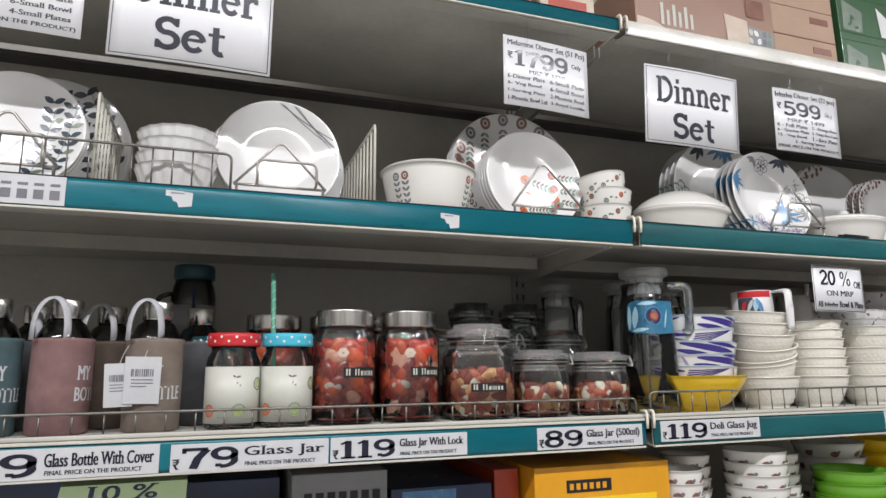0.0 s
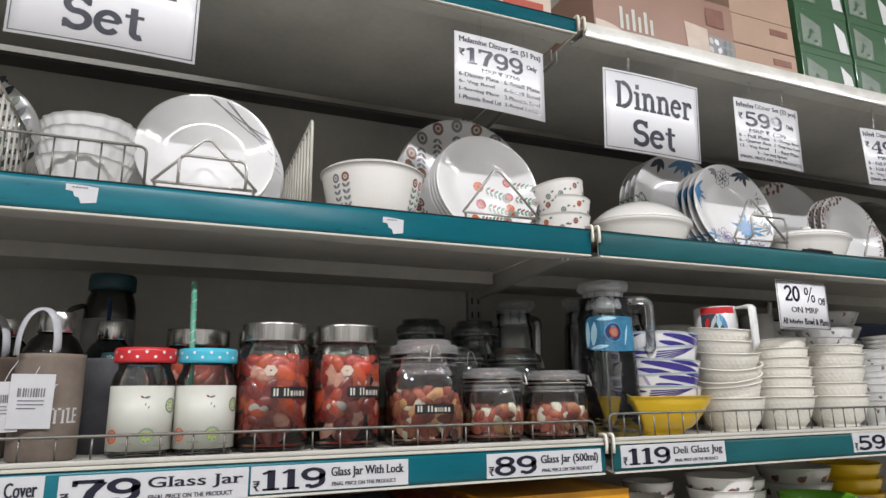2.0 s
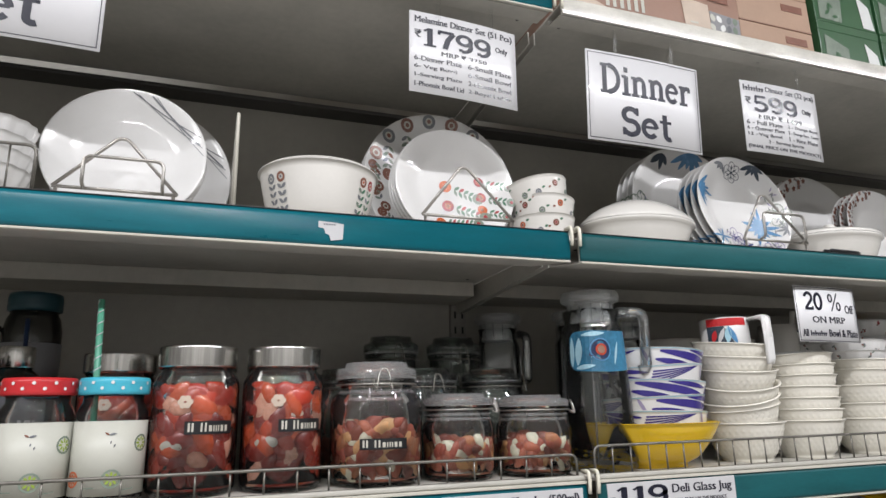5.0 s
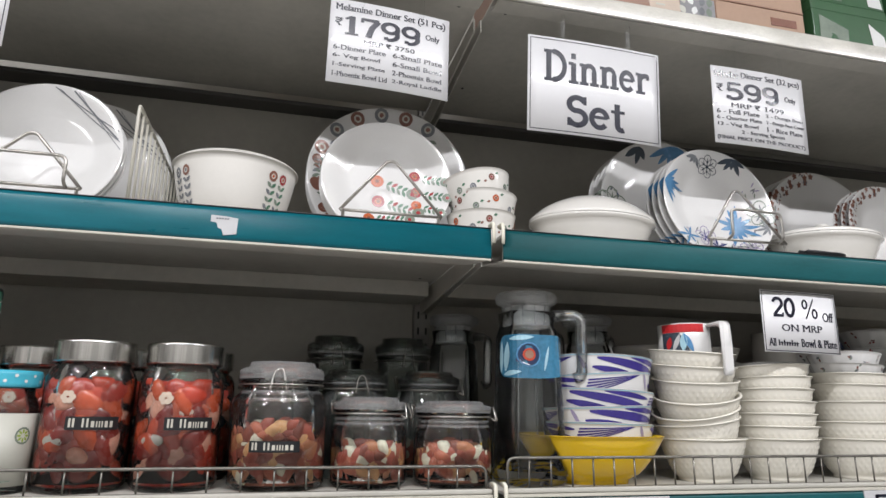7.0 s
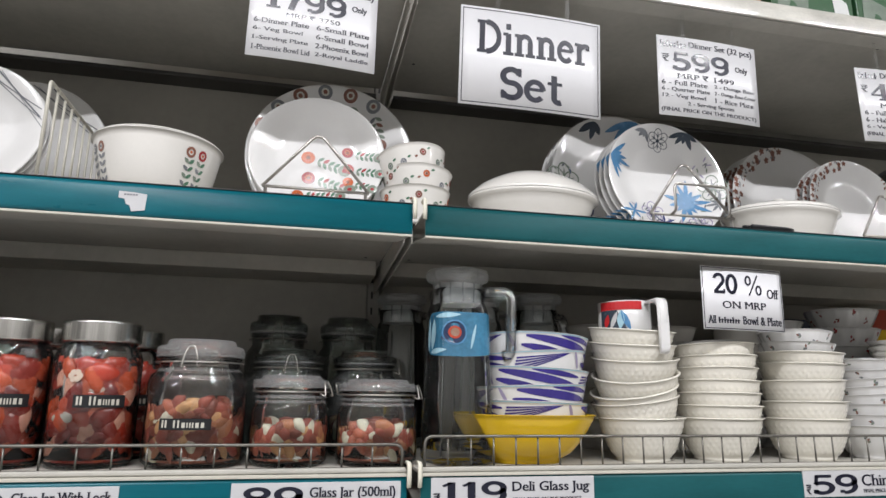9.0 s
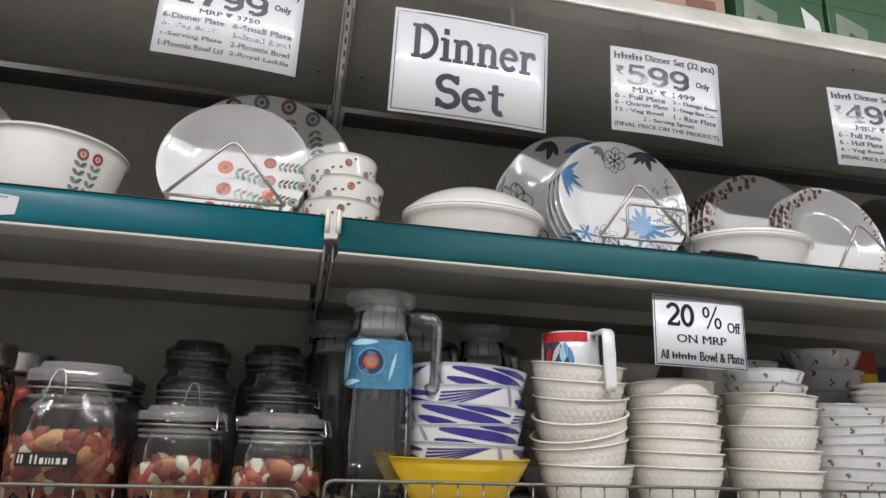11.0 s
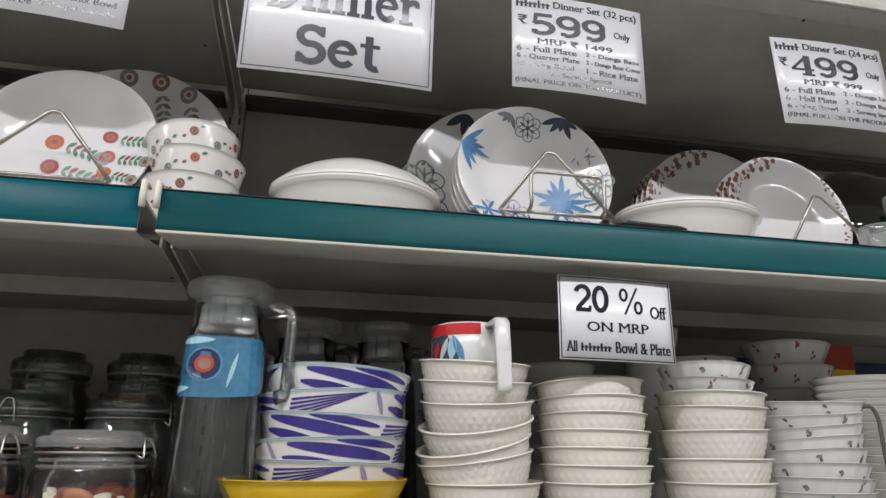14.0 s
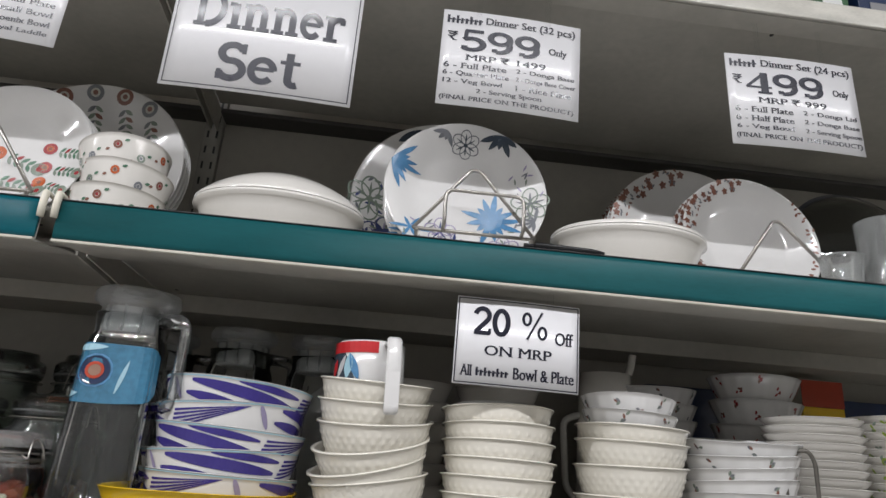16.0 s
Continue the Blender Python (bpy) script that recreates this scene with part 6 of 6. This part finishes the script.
GB = "boxed dinner sets on the top shelf"
t = carton("carton", 0.845, 1.095, TOP, 0.40, 0.30, 0.17, M_BROWNBOX, "brown printed dinner set carton on the top shelf", GB)
p = Print(lambda u, v: Vector((u, -0.0012, v)))
p.strip([(0.003 + 0.010 * k, 0.002) for k in range(10)], [(0.003 + 0.010 * k, 0.004 + 0.046 * math.sqrt(max(0.0, 1 - (k / 9) ** 2))) for k in range(10)], M_BEIGEBOX)
for k in range(3):
    u = 0.072 + 0.033 * k
    p.line(u, 0.040, u, 0.094, 0.0085, M_LABELW)
    p.line(u + 0.016, 0.040, u + 0.016, 0.078, 0.0075, M_LABELW)
for k in range(9):
    p.leaf(0.186 + 0.0072 * k, 0.012 + 0.008 * math.sin(k * 1.9), 60 + 11 * (k % 4), 0.015, 0.0075, M_LABELW if k % 3 else M_BROWNP)
p.strip([(0.258, 0.003), (0.322, 0.003)], [(0.250, 0.100), (0.318, 0.092)], M_BEIGEBOX)
p.strip([(0.322, 0.003), (0.397, 0.003)], [(0.320, 0.080), (0.397, 0.072)], M_GREYBOX)
p.done("printed_front", t, "pale printed shapes and food picture")
p = Print(lambda u, v: Vector((u, -0.0018, v)))
for k in range(3):
    p.line(0.268, 0.020 + 0.012 * k, 0.300 - 0.006 * k, 0.020 + 0.012 * k, 0.004, M_LABELW)
for k in range(12):
    p.leaf(0.330 + 0.018 * (k % 4), 0.014 + 0.021 * (k // 4), 70 + 13 * (k % 5), 0.018, 0.013, (M_LABELW, M_SAGE, M_GREYP, M_FROST)[(k * 7) % 4])
p.strip([(0.318, 0.104), (0.372, 0.102)], [(0.318, 0.150), (0.372, 0.150)], M_BROWNP)
p.done("printed_picture", t)
for k in range(2):
    t = carton("carton", 1.248, 1.098, TOP + 0.081 * k, 0.205, 0.30, 0.080, M_KRAFT, "kraft cardboard carton with a red label on the top shelf", GB)
    panel(t, "red_label", 0.125, 0.045, 0.185, 0.062, M_BROWNP)
    panel(t, "tape_edge", 0.0, 0.0, 0.205, 0.003, M_BROWNBOX)
t = carton("carton", 1.248, 1.098, TOP + 0.162, 0.205, 0.30, 0.08, M_KRAFT, "kraft cardboard carton with a red label on the top shelf", GB)
for x in (1.478, 1.678):
    for k in range(3):
        t = carton("carton", x, 1.10, TOP + 0.126 * k, 0.19, 0.28, 0.124, M_GREENBOX, "glossy dark green dinner set carton on the top shelf", GB, lid=0.02)
        p = Print(lambda u, v: Vector((u, -0.0012, v)))
        p.strip([(0.012, 0.008), (0.080, 0.006)], [(0.016, 0.092), (0.086, 0.066)], M_SAGE)
        p.strip([(0.148, 0.006), (0.184, 0.004)], [(0.140, 0.090), (0.176, 0.064)], M_FROST)
        front = p.done("printed_front", t, "pale printed patches")
        p = Print(lambda u, v: Vector((u, -0.0018, v)))
        for j in range(4):
            p.leaf(0.030 + 0.013 * j, 0.020 + 0.010 * (j % 3), 40 + 50 * j, 0.018, 0.008, M_GREENBOX)
        p.done("leaf_print", front)
for k in range(3):
    t = carton("carton", 1.885 + 0.22 * k, 1.10, TOP, 0.205, 0.28, 0.22, M_BLUEBOX, "dark blue carton on the top shelf", GB)
    panel(t, "pale_print", 0.02, 0.01, 0.08, 0.06, M_GREYBOX)
for k, (x, w, m) in enumerate(((0.62, 0.135, M_BEIGEBOX), (0.36, 0.24, M_BROWNBOX), (0.10, 0.24, M_BEIGEBOX))):
    t = carton("carton", x, 1.12, TOP, w, 0.3, 0.14, m, "beige and brown printed carton on the top shelf", GB)
    panel(t, "print_band", 0.02, 0.03, w - 0.02, 0.07, M_REDBOX if k == 0 else M_LABELW)

GC = "boxes and bowls on the shelf below"
t = carton("carton", 0.555, 1.095, BASE, 0.292, 0.32, 0.282, M_ORBOX, "amber glossy carton with a dark name label", GC)
panel(t, "dark_label", 0.065, 0.235, 0.160, 0.257, M_DARK)
for q in range(6):
    panel(t, "pale_mark", 0.071 + 0.014 * q, 0.240, 0.079 + 0.014 * q, 0.251, M_ORBOX, y=-0.0016)
panel(t, "lower_print", 0.10, 0.15, 0.26, 0.225, M_YELLOW)
carton("carton", 0.500, 1.15, BASE, 0.050, 0.30, 0.276, M_REDBOX, "red carton beside an amber carton", GC)
t = carton("carton", 0.300, 1.14, BASE, 0.19, 0.30, 0.255, M_BLUEBOX, "dark blue glossy carton on the lower shelf", GC)
panel(t, "pale_print", 0.02, 0.215, 0.12, 0.250, M_BLUE)
t = carton("carton", 0.128, 1.12, BASE, 0.160, 0.30, 0.292, M_GREYBOX, "grey carton with dark upside-down lettering bars", GC)
for k in range(7):
    panel(t, "letter_bar", 0.020 + 0.019 * k, 0.235, 0.033 + 0.019 * k, 0.262, M_DARK)
t = carton("carton", -0.10, 1.14, BASE, 0.215, 0.30, 0.240, M_LIMEBOX, "bright lime green carton on the lower shelf", GC)
carton("carton", -0.10, 1.18, BASE + 0.242, 0.215, 0.26, 0.04, M_BLUEBOX, "flat dark carton lying on a lime carton", GC)
carton("carton", -0.42, 1.16, BASE, 0.30, 0.30, 0.30, M_BLUEBOX, "dark blue glossy carton on the lower shelf", GC)
carton("carton", -0.75, 1.16, BASE, 0.31, 0.30, 0.30, M_BLUEBOX, "dark blue glossy carton on the lower shelf", GC)
t = thing("discount_card", pose(-0.195, 1.075, 1.252, -50), "pale green card reading 10 % stuck under the shelf", "price sign")
# Pale green made darker: the shade under the shelf is in this colour.
part("card", boxed(0, 0, -0.07, 0.165, 0.001, 0), mat("shaded_green_card", (0.15, 0.19, 0.10), 0.5), t, smooth=False)
bm = bmesh.new()
put_letters(bm, "10 %", 0.035, -0.042, 0.026, 0.09, 0.02, y=-0.0008)
part("print", bm, M_INK, t, smooth=False)


def brown_print(p, R, h):
    for k in range(8):
        u = -math.pi * R + (k + 0.5) * 2 * math.pi * R / 8
        p.dot(u, h * 0.62, 0.0075, M_BROWNP, sq=1.5)
        p.dot(u + 0.01, h * 0.70, 0.004, M_GREYP)


b = bowl("print_bowl", "white bowl with brown printed motifs in a stack", GC, 0.052, 0.036, 0.062, M_IVORY, prints=brown_print)
for x, y, n, dz in ((0.900, 1.14, 9, 0.0245), (0.985, 1.215, 10, 0.0235)):
    stack(copy_thing(b, pose(0, 0, 0)), [pose(x, y, BASE + dz * k, 0, 0, 30 * k) for k in range(n)])
b.matrix_basis = pose(1.235, 1.215, BASE)
for k in range(1, 10):
    copy_thing(b, pose(1.235, 1.215, BASE + 0.0225 * k, 0, 0, 25 * k))
b = bowl("print_bowl", "larger white bowl with brown printed motifs in a stack", GC, 0.066, 0.046, 0.068, M_IVORY, prints=brown_print)
stack(b, [pose(1.115, 1.150, BASE + 0.0240 * k, 0, 0, 30 * k) for k in range(10)])
b = bowl("green_bowl", "bright green melamine bowl in a stack", GC, 0.078, 0.046, 0.070, M_GREENB, power=0.55)
stack(b, [pose(1.385, 1.150, BASE + 0.0265 * k) for k in range(7)])
b = bowl("print_bowl", "wide white bowl with brown motifs in a stack behind", GC, 0.085, 0.052, 0.066, M_IVORY, prints=brown_print)
stack(b, [pose(1.50, 1.300, BASE + 0.034 * k, 0, 0, 20 * k) for k in range(7)])
b = bowl("square_bowl", "yellow bowl in a stack on the lower shelf", GC, 0.085, 0.052, 0.066, M_YELLOW)
stack(b, [pose(1.68, 1.30, BASE + 0.034 * k) for k in range(7)])
b = bowl("white_bowl", "plain white bowl in a stack on the lower shelf", GC, 0.075, 0.046, 0.062, M_IVORY)
stack(b, [pose(1.555, 1.150, BASE + 0.028 * k) for k in range(6)])

carton("carton", 1.70, 1.545, LOW, 0.26, 0.03, 0.30, M_BLUEBOX, "flat dark blue carton upright at the shelf back", "dark cartons at the shelf back")
carton("carton", 2.09, 1.545, LOW, 0.40, 0.03, 0.30, M_BLUEBOX, "flat dark blue carton upright at the shelf back", "dark cartons at the shelf back")
t = carton("carton", 1.985, 1.49, LOW, 0.085, 0.08, 0.275, M_YELLOW, "small yellow and red box at the shelf back", "")
panel(t, "red_top", 0.0, 0.275, 0.085, 0.325, M_REDBOX)

# ---- floor tiles ----
proto = part("tile", boxed(-0.297, -0.297, -0.004, 0.297, 0.297, 0.0, bevel=0.002, seg=1), M_FLOOR, bpy.data.objects["floor"], smooth=False)
proto.location = (-1.7, -1.7, 0)
for i in range(-7, 12):
    for j in range(-2, 3):
        x, y = i * 0.6 - 0.2, j * 0.6 - 0.2
        if (i, j) == (-7, -2):
            proto.location = (x, y, 0)
            continue
        o = new("tile", proto.data)
        o.parent = bpy.data.objects["floor"]
        o.location = (x, y, 0)
